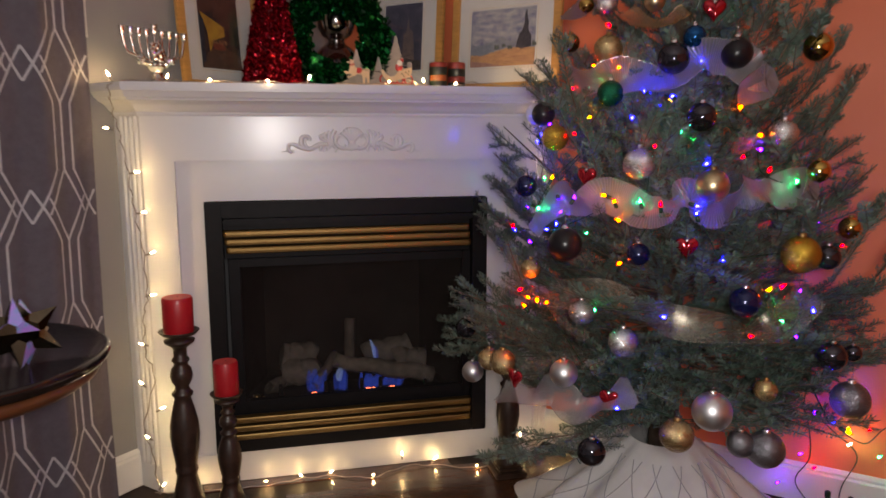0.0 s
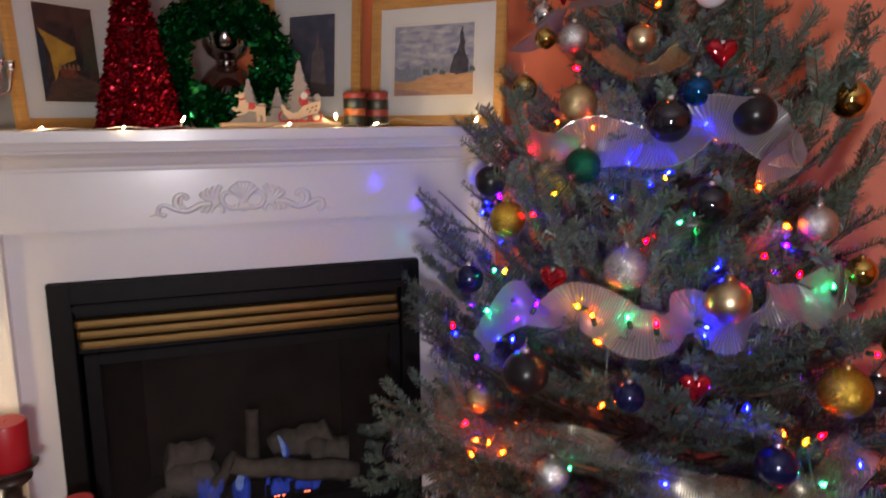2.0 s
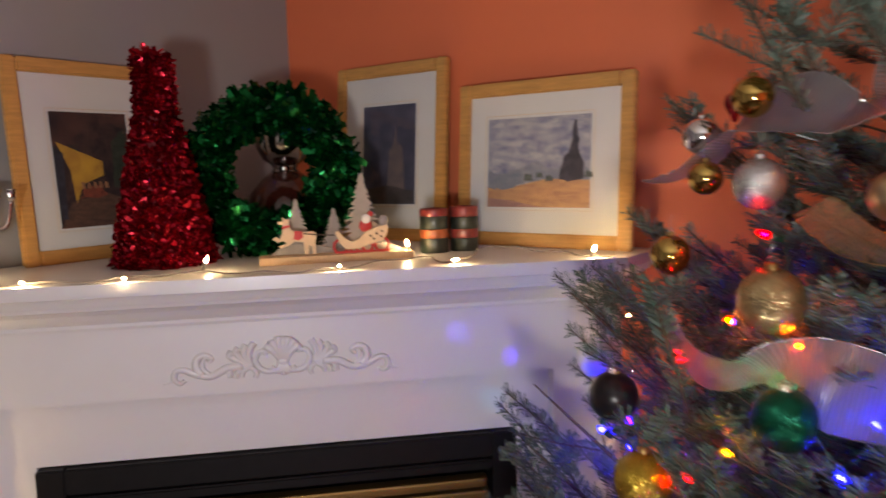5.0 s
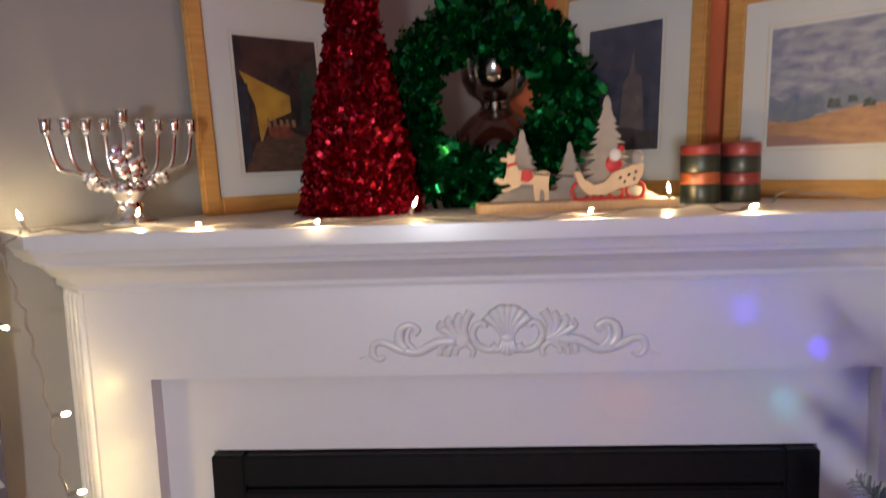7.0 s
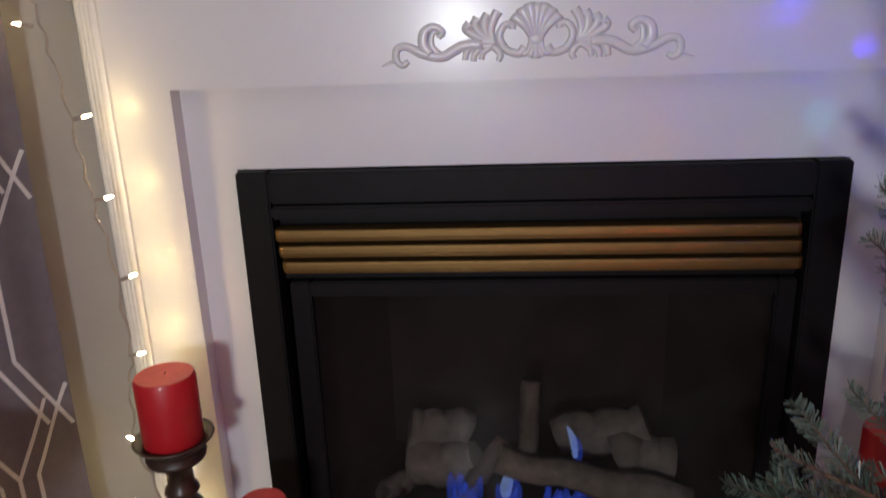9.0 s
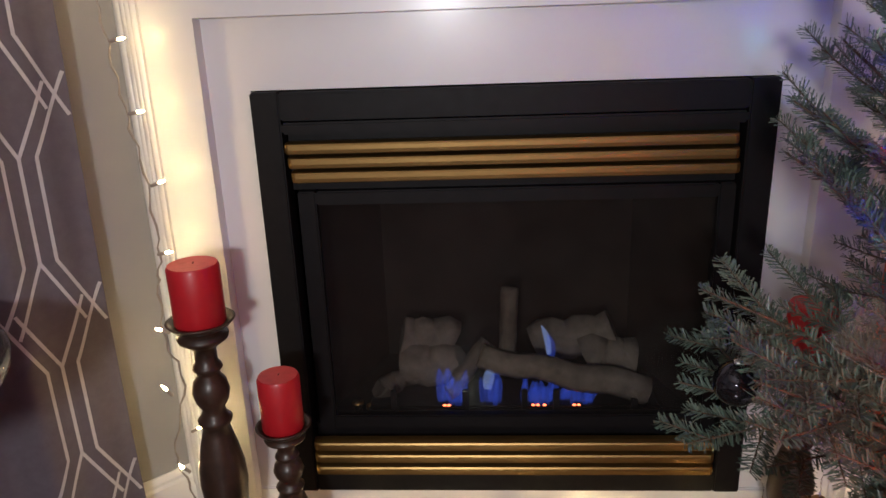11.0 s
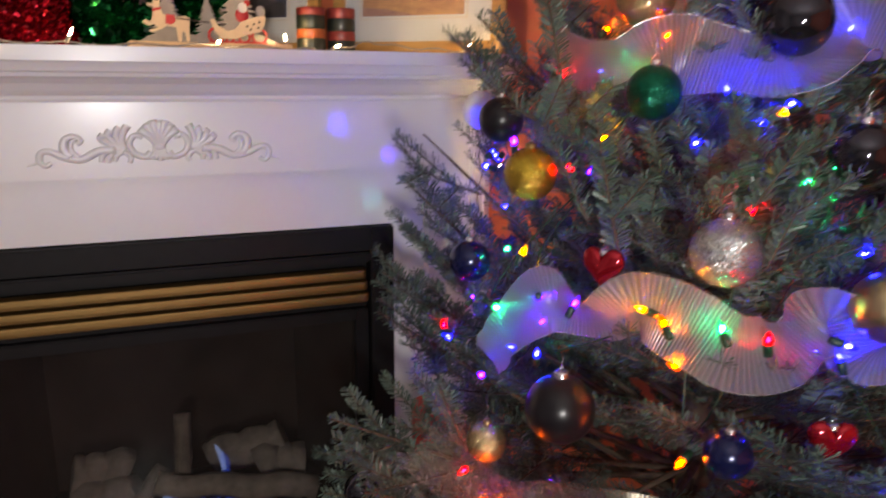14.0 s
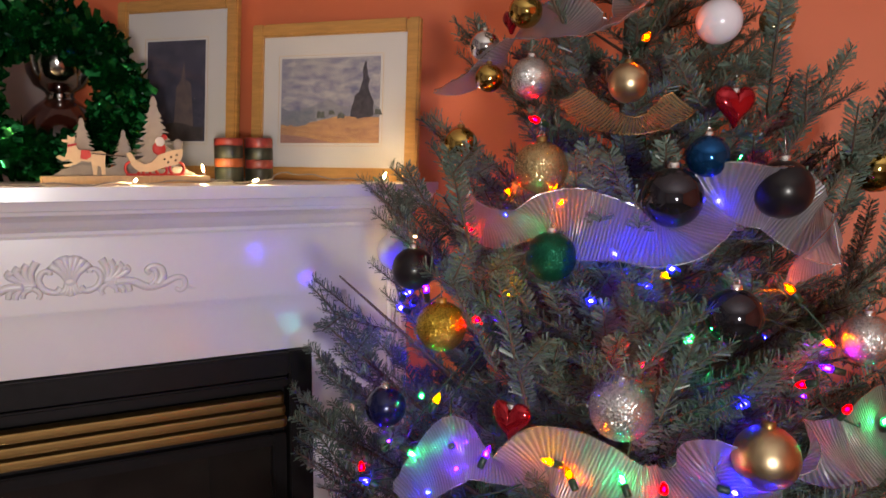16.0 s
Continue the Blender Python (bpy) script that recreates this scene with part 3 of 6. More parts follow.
def flame(x, y, z, h, w, lean=0.0, tip=False):
    bm = bmesh.new()
    pts = [(x + lean * t * t, y + 0.006 * math.sin(5 * t), z + h * t) for t in (0, 0.15, 0.35, 0.6, 0.8, 1.0)]
    tube(bm, smooth_line(pts, 3), lambda t: w * 1.25 * (0.35 + 1.3 * t) * (1 - t) ** 0.8 + 0.0006, 8)
    return fp("flame", bm, M["flame_tip"] if tip else M["flame"], "pale tongue of flame" if tip else "blue tongue of flame", True)


rnd = random.Random(14)
for x0, x1, tall, n in ((0.190, 0.245, 0.105, 7), (0.285, 0.330, 0.080, 5), (0.375, 0.450, 0.075, 10), (0.462, 0.535, 0.055, 9)):
    for k in range(n):
        x = x0 + (x1 - x0) * (k + rnd.uniform(0.2, 0.8)) / n
        flame(x, 2.722 + rnd.uniform(0, 0.03), 0.272, tall * rnd.uniform(0.55, 1.0), rnd.uniform(0.008, 0.013), rnd.uniform(-0.006, 0.016))
flame(0.300, 2.73, 0.310, 0.060, 0.016, 0.010, True)
flame(0.312, 2.73, 0.312, 0.045, 0.013, 0.012)
flame(0.438, 2.77, 0.375, 0.075, 0.009, -0.018, True)
flame(0.445, 2.775, 0.365, 0.060, 0.013, -0.010)
for x in (0.203, 0.212, 0.40, 0.41, 0.425, 0.49, 0.5):
    fp("ember", ball(bmesh.new(), (x, 2.716, 0.278), 0.0032, (1.4, 1, 0.8), 8, 6), M["ember"], "glowing orange ember")

# ---- framed prints on the mantel ----
def print_frame(at, rz, w, h, label, art):
    ob = thing("framed_print", label, "framed picture", at, "prints on the mantel", rz, -4.5)
    fw = 0.032
    for x0, x1, z0, z1 in ((-w / 2, -w / 2 + fw, 0, h), (w / 2 - fw, w / 2, 0, h), (-w / 2 + fw, w / 2 - fw, 0, fw), (-w / 2 + fw, w / 2 - fw, h - fw, h)):
        bm = box(bmesh.new(), x0, x1, 0.0, 0.022, z0, z1, 0.004)
        part("frame_rail", bm, M["oak"], ob)
    part("mat_board", box(bmesh.new(), -w / 2 + fw, w / 2 - fw, 0.0092, 0.016, fw, h - fw), M["mat_board"], ob)
    part("backing", box(bmesh.new(), -w / 2 + 0.01, w / 2 - 0.01, 0.016, 0.021, 0.01, h - 0.01), M["dark_wood"], ob)
    aw, ah, ax, az = art(ob, None)
    for x0, x1, z0, z1 in ((ax - 0.008, ax - 0.0065, az - 0.008, az + ah + 0.008), (ax + aw + 0.0065, ax + aw + 0.008, az - 0.008, az + ah + 0.008), (ax - 0.0065, ax + aw + 0.0065, az - 0.008, az - 0.0065), (ax - 0.0065, ax + aw + 0.0065, az + ah + 0.0065, az + ah + 0.008)):
        part("mat_bevel", box(bmesh.new(), x0, x1, 0.0086, 0.0095, z0, z1), M["bevel"], ob)
    g = part("glazing", box(bmesh.new(), -w / 2 + fw, w / 2 - fw, 0.0035, 0.0050, fw, h - fw), M["picture_glass"], ob)
    g.visible_shadow = False
    return ob


def paint(name, a, b, scale=40.0, stretch=(1, 1, 1)):
    return material(name, a, 0.7, 0, 0, scale, 0.15, 200, second=b, stretch=stretch)


def layer(ob, name, pts, depth, mat, label=""):
    part(name, plate(bmesh.new(), pts, 0.0088 - depth * 0.0003, 0.0092), mat, ob, label)


def ragged(pts, amp, seed, per=5):
    """A closed outline with an uneven edge."""
    rnd = random.Random(seed)
    out = []
    for (ax, az), (bx, bz) in zip(pts, pts[1:] + pts[:1]):
        for k in range(per):
            t = k / per
            out.append((ax + (bx - ax) * t + rnd.uniform(-amp, amp), az + (bz - az) * t + rnd.uniform(-amp, amp)))
    return out


def wheat_art(ob, _):
    w, h, x, z = 0.266, 0.208, -0.142, 0.092
    layer(ob, "print_sheet", [(x, z), (x + w, z), (x + w, z + h), (x, z + h)], 1, paint("painted sky", (0.50, 0.48, 0.50), (0.17, 0.19, 0.32), 26, (1, 1, 2.2)), "cloudy landscape print with a dark cypress")
    hill = [(x, z + 0.055), (x + w, z + 0.060)] + [(x + w * (1 - k / 10), z + 0.085 + 0.012 * math.sin(k * 1.3) + 0.004 * k * (k < 6)) for k in range(11)]
    layer(ob, "painted_hill", hill, 2, paint("painted hills", (0.19, 0.21, 0.29), (0.32, 0.33, 0.37), 60))
    field = [(x, z), (x + w, z), (x + w, z + 0.062), (x + 0.16, z + 0.066), (x + 0.08, z + 0.05), (x, z + 0.045)]
    layer(ob, "painted_field", field, 3, paint("painted wheat", (0.62, 0.36, 0.17), (0.42, 0.22, 0.14), 34, (1, 1, 3)))
    layer(ob, "painted_bush", ragged([(x, z + 0.045), (x + 0.05, z + 0.042), (x + 0.1, z + 0.055), (x + 0.085, z + 0.085), (x + 0.03, z + 0.082)], 0.004, 3), 4, paint("painted bush", (0.17, 0.21, 0.27), (0.27, 0.28, 0.33), 90))
    layer(ob, "painted_path", [(x, z), (x + 0.15, z), (x + 0.06, z + 0.016), (x, z + 0.022)], 4, paint("painted path", (0.45, 0.25, 0.20), (0.33, 0.19, 0.18), 50))
    cyp = [(0.19, 0.062), (0.212, 0.058), (0.25, 0.068), (0.252, 0.095), (0.24, 0.12), (0.236, 0.15), (0.231, 0.185), (0.228, 0.2), (0.224, 0.18), (0.218, 0.14), (0.205, 0.118), (0.198, 0.095)]
    layer(ob, "painted_cypress", ragged([(x + a, z + b) for a, b in cyp], 0.003, 5, 3), 5, paint("painted cypress", (0.035, 0.035, 0.05), (0.09, 0.08, 0.10), 90))
    for k, (a, b, r) in enumerate(((0.11, 0.068, 0.012), (0.14, 0.074, 0.009), (0.165, 0.066, 0.011), (0.262, 0.074, 0.010))):
        layer(ob, "painted_bush", ragged([(x + a - r, z + b - r * 0.5), (x + a + r, z + b - r * 0.5), (x + a + r * 0.6, z + b + r * 0.7), (x + a - r * 0.6, z + b + r * 0.7)], 0.002, k), 6, paint("painted shrub", (0.06, 0.075, 0.07), (0.15, 0.17, 0.16), 120))
    return w, h, x, z


def cafe_art(ob, _):
    w, h, x, z = 0.182, 0.263, -0.098, 0.077
    layer(ob, "print_sheet", [(x, z), (x + w, z), (x + w, z + h), (x, z + h)], 1, paint("night street", (0.014, 0.010, 0.014), (0.10, 0.05, 0.045), 24), "dark night street print with a yellow awning")
    layer(ob, "painted_awning", [(x + 0.008, z + 0.195), (x + 0.112, z + 0.150), (x + 0.112, z + 0.118), (x + 0.060, z + 0.098), (x + 0.040, z + 0.055), (x + 0.034, z + 0.13)], 2, paint("yellow awning", (0.62, 0.36, 0.05), (0.42, 0.21, 0.04), 40))
    layer(ob, "painted_paving", [(x, z), (x + w, z), (x + w, z + 0.05), (x + 0.12, z + 0.075), (x + 0.03, z + 0.06)], 2, paint("night paving", (0.15, 0.075, 0.05), (0.06, 0.035, 0.03), 50, (1, 1, 2.5)))
    layer(ob, "painted_door", [(x, z + 0.02), (x + 0.016, z + 0.02), (x + 0.022, z + 0.17), (x, z + 0.185)], 3, paint("dark doorway", (0.02, 0.02, 0.03), (0.05, 0.05, 0.08), 60))
    layer(ob, "painted_tables", ragged([(x + 0.05, z + 0.065), (x + 0.115, z + 0.07), (x + 0.105, z + 0.095), (x + 0.065, z + 0.09)], 0.004, 9), 3, paint("red tables", (0.30, 0.07, 0.04), (0.14, 0.04, 0.03), 90))
    for k in range(5):
        layer(ob, "painted_chair", ragged([(x + 0.055 + 0.014 * k, z + 0.088), (x + 0.064 + 0.014 * k, z + 0.088), (x + 0.062 + 0.014 * k, z + 0.102), (x + 0.056 + 0.014 * k, z + 0.104)], 0.001, k, 2), 4, paint("pale chair", (0.40, 0.20, 0.10), (0.2, 0.1, 0.06), 90))
    layer(ob, "painted_tree", ragged([(x + 0.13, z + 0.09), (x + w - 0.004, z + 0.09), (x + w - 0.004, z + 0.23), (x + 0.14, z + 0.2)], 0.004, 2), 3, paint("night foliage", (0.02, 0.03, 0.02), (0.06, 0.065, 0.05), 70))
    return w, h, x, z


def tower_art(ob, _):
    w, h, x, z = 0.180, 0.262, -0.092, 0.096
    layer(ob, "print_sheet", [(x, z), (x + w, z), (x + w, z + h), (x, z + h)], 1, paint("dusk sky", (0.09, 0.09, 0.14), (0.035, 0.04, 0.07), 22), "dim blue dusk print with a pale tower")
    layer(ob, "painted_tower", ragged([(x + 0.085, z + 0.03), (x + 0.145, z + 0.03), (x + 0.138, z + 0.15), (x + 0.120, z + 0.16), (x + 0.114, z + 0.21), (x + 0.106, z + 0.16), (x + 0.090, z + 0.14)], 0.002, 4, 3), 2, paint("pale tower", (0.20, 0.15, 0.14), (0.12, 0.10, 0.12), 50))
    layer(ob, "painted_bank", ragged([(x + 0.003, z + 0.003), (x + w - 0.003, z + 0.003), (x + w - 0.003, z + 0.035), (x + 0.08, z + 0.05), (x + 0.003, z + 0.04)], 0.002, 7, 3), 3, paint("dark bank", (0.05, 0.045, 0.05), (0.10, 0.08, 0.08), 60))
    return w, h, x, z


print_frame((-0.054, 2.963, SHELF + 0.001), 45, 0.375, 0.455, "oak framed night street print leaning on grey wall", cafe_art)
print_frame((0.605, 3.094, SHELF + 0.001), -45, 0.373, 0.466, "oak framed dusk tower print leaning on coral wall", tower_art)
print_frame((0.926, 2.772, SHELF + 0.001), -45, 0.448, 0.386, "oak framed wheat field print leaning on coral wall", wheat_art)


# ---- menorah ----
def menorah(at, rz):
    ob = thing("menorah", "polished silver nine branched menorah on the mantel", "menorah", at, rz=rz)
    part("foot", lathe(bmesh.new(), [(0.044, 0), (0.045, 0.006), (0.039, 0.011), (0.030, 0.016), (0.023, 0.024), (0.019, 0.036), (0.022, 0.046), (0.028, 0.053), (0.030, 0.057), (0.0, 0.058)], 28), M["silver"], ob, smooth=True)
    bm = bmesh.new()
    rnd = random.Random(2)
    for k in range(80):
        x = rnd.uniform(-1, 1)
        ball(bm, (x * 0.062, rnd.uniform(-0.009, 0.009), 0.060 + 0.020 * x * x + rnd.uniform(-0.007, 0.007)), rnd.uniform(0.005, 0.0105), (1, 0.8, 0.9), 10, 6)
    for k in range(22):
        ball(bm, (rnd.uniform(-0.020, 0.020), rnd.uniform(-0.016, 0.016), rnd.uniform(0.012, 0.052)), rnd.uniform(0.004, 0.007), (1, 1, 1), 8, 6)
    part("chased_cradle", bm, M["silver"], ob, "embossed silver flower work", True)
    boss = None
    for x, z, r in ((-0.010, 0.105, 0.012), (0.010, 0.098, 0.012), (-0.016, 0.122, 0.010), (0.0, 0.118, 0.010), (0.015, 0.088, 0.011), (0.024, 0.092, 0.008), (0.006, 0.132, 0.008), (-0.006, 0.086, 0.012), (-0.020, 0.110, 0.009), (0.020, 0.104, 0.010), (0.012, 0.080, 0.012), (-0.014, 0.096, 0.009)):
        bm = ball(bmesh.new(), (x, -0.012, z), r, (1, 0.5, 1), 12, 8)
        if boss:
            part("boss", bm, M["silver"], boss, smooth=True)
        else:
            boss = part("medallion", bm, M["silver"], ob, "embossed silver centre ornament", True)
    for s in (-1, 1):
        for k in range(4):
            x = s * (0.028 + 0.0285 * k)
            pts = [(s * (0.010 + 0.014 * k), 0, 0.072 + 0.002 * k), (x * 0.66, 0, 0.076 + 0.004 * k), (x * 0.90, 0, 0.100), (x, 0, 0.150)]
            arm = part("branch", tube(bmesh.new(), smooth_line(pts, 6), 0.0040, 10), M["silver"], ob, smooth=True)
            part("candle_cup", lathe(bmesh.new(), [(0.003, 0.146), (0.007, 0.150), (0.0095, 0.156), (0.0085, 0.160), (0.0105, 0.170), (0.0115, 0.172), (0.009, 0.172), (0.007, 0.160), (0.0, 0.159)], 14, (x, 0, 0)), M["silver"], arm, smooth=True)
    st = part("stem", tube(bmesh.new(), [(0, 0, 0.056), (0, 0, 0.10), (0, 0, 0.163)], 0.004, 10), M["silver"], ob, smooth=True)
    part("candle_cup", lathe(bmesh.new(), [(0.003, 0.158), (0.008, 0.163), (0.0105, 0.170), (0.009, 0.174), (0.0115, 0.185), (0.0125, 0.187), (0.0095, 0.187), (0.007, 0.174), (0.0, 0.173)], 14), M["silver"], st, smooth=True)
    return ob


menorah((-0.262, 2.690, SHELF), 45)


# ---- tinsel ----
def flakes(rnd, centres, normals, size, lift):
    """Curled foil strips that stand off a core."""
    n = len(centres)
    d = rnd.normal(size=(n, 3))
    t = np.cross(normals, d)
    t /= np.linalg.norm(t, axis=1)[:, None] + 1e-9
    out = normals * rnd.uniform(0.3, 1.0, (n, 1)) + t * rnd.uniform(0.2, 1.0, (n, 1))
    out /= np.linalg.norm(out, axis=1)[:, None]
    s = np.cross(out, normals + 0.3 * d)
    s /= np.linalg.norm(s, axis=1)[:, None] + 1e-9
    ln = rnd.uniform(0.6, 1.3, (n, 1)) * size
    wd = rnd.uniform(0.25, 0.6, (n, 1)) * size * 0.5
    mid = centres + out * ln * 0.5 + normals * lift
    end = centres + out * ln + t * ln * 0.25 * rnd.uniform(-1, 1, (n, 1))
    v = np.stack([centres - s * wd, centres + s * wd, mid + s * wd, mid - s * wd, end + s * wd * 0.7, end - s * wd * 0.7], 1).reshape(-1, 3)
    b = (np.arange(n) * 6)[:, None]
    f = np.concatenate([b + np.array([[0, 1, 2, 3]]), b + np.array([[3, 2, 4, 5]])])
    return v, f


def sequins(rnd, centres, normals, r):
    n = len(centres)
    nn = normals + rnd.normal(size=(n, 3)) * 0.35
    nn /= np.linalg.norm(nn, axis=1)[:, None]
    a = np.cross(nn, rnd.normal(size=(n, 3)))
    a /= np.linalg.norm(a, axis=1)[:, None]
    b = np.cross(nn, a)
    rr = rnd.uniform(0.7, 1.2, (n, 1)) * r
    ang = np.linspace(0, 2 * math.pi, 8, endpoint=False)
    v = np.stack([centres + nn * 0.006 + a * rr * math.cos(t) + b * rr * math.sin(t) for t in ang], 1).reshape(-1, 3)
    return v, np.arange(n * 8).reshape(n, 8)


def tinsel_cone(at, h, r):
    ob = thing("tinsel_tree", "red foil tinsel cone tree on the mantel", "christmas decoration", at)
    part("core", lathe(bmesh.new(), [(r * 0.86, 0), (r * 0.80, 0.02), (0.026, h * 0.80), (0.028, h * 0.97), (0.0, h * 0.985)], 24), M["red_core"], ob, smooth=True)
    rnd = np.random.RandomState(4)

    def spots(n):
        z = h * (1 - np.sqrt(rnd.uniform(0, 1, n) * 0.985 + 0.015)) * 1.12
        z = np.clip(z, 0.004, h * 0.99)
        z[: n // 7] = rnd.uniform(h * 0.72, h, n // 7)
        ang = rnd.uniform(0, 2 * math.pi, n)
        rad = np.maximum(r * 0.84 * (1 - z / h * 0.93), 0.026)
        c = np.stack([rad * np.cos(ang), rad * np.sin(ang), z], 1)
        nr = np.stack([np.cos(ang), np.sin(ang), np.full(n, 0.28)], 1)
        return c, nr / np.linalg.norm(nr, axis=1)[:, None]

    share("tinsel", raw_mesh("tinsel", *flakes(rnd, *spots(5200), 0.020, 0.004), M["red_foil"]), ob, Matrix.Identity(4), "curled red foil strips")
    share("sequin_layer", raw_mesh("sequin_layer", *sequins(rnd, *spots(420), 0.0062), M["red_sequin"]), ob, Matrix.Identity(4), "round red foil sequins")


tinsel_cone((0.105, 2.800, SHELF), 0.440, 0.112)


def wreath(at, rz, big, small):
    ob = thing("tinsel_wreath", "green foil tinsel wreath standing on the mantel", "wreath", at, rz=rz, rx=-4)
    cz = big + small
    bm = bmesh.new()
    ring = [(big * math.cos(a), 0, cz + big * math.sin(a)) for a in np.linspace(0, 2 * math.pi, 41)]
    tube(bm, ring, small * 0.55, 10)
    part("core", bm, M["green_core"], ob, smooth=True)
    rnd = np.random.RandomState(7)

    def spots(n):
        a, b = rnd.uniform(0, 2 * math.pi, n), rnd.uniform(0, 2 * math.pi, n)
        e = np.stack([np.cos(a), np.zeros(n), np.sin(a)], 1)
        nr = e * np.cos(b)[:, None] + np.array([[0, 1, 0]]) * np.sin(b)[:, None]
        c = e * big + np.array([[0, 0, cz]]) + nr * (small * rnd.uniform(0.5, 0.8, (n, 1)))
        return c, nr

    share("tinsel", raw_mesh("tinsel", *flakes(rnd, *spots(2200), 0.036, 0.006), M["green_foil"]), ob, Matrix.Identity(4), "curled green foil strips")
    share("sequin_layer", raw_mesh("sequin_layer", *sequins(rnd, *spots(260), 0.0135), M["green_foil"]), ob, Matrix.Identity(4), "large round green sequins")


wreath((0.332, 2.868, SHELF), 0, 0.146, 0.043)

# hourglass vase behind the wreath
vase = thing("glass_vase", "dark brown hourglass vase with silvered neck behind wreath", "vase", (0.352, 3.08, SHELF))
part("lower_bowl", lathe(bmesh.new(), [(0.058, 0), (0.078, 0.012), (0.100, 0.05), (0.105, 0.09), (0.092, 0.135), (0.060, 0.172), (0.036, 0.190)], 32), M["brown_glass"], vase, smooth=True)
part("neck", lathe(bmesh.new(), [(0.036, 0.190), (0.030, 0.198), (0.034, 0.208), (0.056, 0.222), (0.070, 0.250), (0.074, 0.285), (0.072, 0.312), (0.069, 0.311), (0.066, 0.280), (0.0, 0.240)], 32), M["chrome_glass"], vase, "silvered glass cup", True)


# ---- sleigh scene ----
def sleigh_scene(at, rz):
    ob = thing("sleigh_decoration", "wooden cut-out reindeer and sleigh with grey fir trees", "christmas decoration", at, rz=rz)
    ob.scale = (1.13, 1.13, 1.10)
    part("base_board", box(bmesh.new(), -0.142, 0.142, -0.030, 0.030, 0, 0.014, 0.001), M["ply"], ob, "birch plywood base")

    def fir(x, w, h, y):
        pts, n = [], 6
        left = []
        for k in range(n):
            z0, z1 = h * (0.10 + 0.9 * k / n), h * (0.10 + 0.9 * (k + 1) / n)
            r = w * (1 - k / n)
            left += [(-r, z0), (-r * 0.50, z0 + (z1 - z0) * 0.30), (-r * 0.78, z0 + (z1 - z0) * 0.42), (-r * 0.36, z1)]
        left.append((0, h * 1.02))
        pts = [(x + a, 0.014 + b) for a, b in [(-w * 0.15, 0), (-w * 0.15, h * 0.1)] + left] + [(x - a, 0.014 + b) for a, b in ([(-w * 0.15, 0), (-w * 0.15, h * 0.1)] + left)[-2::-1]]
        part("fir_cutout", plate(bmesh.new(), pts, y - 0.002, y + 0.002), M["grey_ply"], ob, "grey washed wooden fir tree")

    fir(-0.072, 0.040, 0.105, 0.018)
    fir(-0.002, 0.034, 0.085, 0.022)
    fir(0.052, 0.054, 0.150, 0.015)
    part("snow_bank", plate(bmesh.new(), [(-0.125, 0.014), (-0.105, 0.026), (-0.075, 0.036), (-0.035, 0.030), (0.0, 0.022), (0.06, 0.026), (0.10, 0.030), (0.13, 0.014)], 0.008, 0.012), M["grey_ply"], ob)
    deer = [(-0.062, 0.014), (-0.059, 0.014), (-0.056, 0.032), (-0.050, 0.040), (-0.046, 0.050), (-0.052, 0.060), (-0.047, 0.064), (-0.042, 0.056), (-0.042, 0.048)]
    deer = [(-0.118, 0.048), (-0.108, 0.041), (-0.098, 0.044), (-0.092, 0.038), (-0.108, 0.034), (-0.104, 0.030), (-0.086, 0.036), (-0.078, 0.042), (-0.062, 0.040), (-0.060, 0.016), (-0.054, 0.016), (-0.052, 0.034), (-0.047, 0.030), (-0.046, 0.016), (-0.040, 0.016), (-0.040, 0.040), (-0.038, 0.056), (-0.045, 0.060), (-0.062, 0.058), (-0.082, 0.062), (-0.088, 0.074), (-0.086, 0.086), (-0.092, 0.084), (-0.098, 0.088), (-0.098, 0.080), (-0.108, 0.080), (-0.107, 0.076), (-0.098, 0.074), (-0.100, 0.058), (-0.104, 0.048), (-0.112, 0.052)]
    d = part("reindeer_cutout", plate(bmesh.new(), deer, -0.016, -0.011), M["cream"], ob, "cream wooden leaping reindeer")
    part("saddle", plate(bmesh.new(), [(-0.080, 0.046), (-0.070, 0.044), (-0.062, 0.050), (-0.064, 0.061), (-0.078, 0.062)], -0.0175, -0.0165), M["paint_red"], d, "red saddle")
    part("collar", plate(bmesh.new(), [(-0.099, 0.066), (-0.085, 0.070), (-0.085, 0.074), (-0.099, 0.071)], -0.0175, -0.0165), M["paint_red"], d, "red collar")
    part("rein", tube(bmesh.new(), [(-0.062, -0.017, 0.056), (-0.035, -0.017, 0.053), (-0.005, -0.017, 0.050)], 0.0012, 6), M["dark_wood"], ob)
    sl = [(-0.004, 0.056), (0.004, 0.058), (0.010, 0.046), (0.026, 0.036), (0.040, 0.040), (0.052, 0.054), (0.080, 0.064), (0.096, 0.066), (0.094, 0.050), (0.086, 0.036), (0.060, 0.030), (0.040, 0.022), (0.016, 0.022), (0.004, 0.034)]
    s = part("sleigh_cutout", plate(bmesh.new(), sl, -0.018, -0.013), M["cream"], ob, "cream wooden sleigh")
    for x, z in ((0.062, 0.046), (0.074, 0.050), (0.068, 0.040), (0.084, 0.054), (0.082, 0.044)):
        part("star_dot", ball(bmesh.new(), (x, -0.0185, z), 0.0022, (1, 0.3, 1), 8, 6), M["dark_wood"], s)
    for cx, cz, r in ((0.006, 0.028, 0.013), (0.056, 0.026, 0.010), (0.084, 0.028, 0.013), (0.030, 0.020, 0.006)):
        part("runner_scroll", tube(bmesh.new(), [(cx + r * math.cos(a), -0.0155, cz + r * math.sin(a)) for a in np.linspace(0, 2 * math.pi, 19)], 0.0024, 6), M["paint_red"], s, "red scrolled runner")
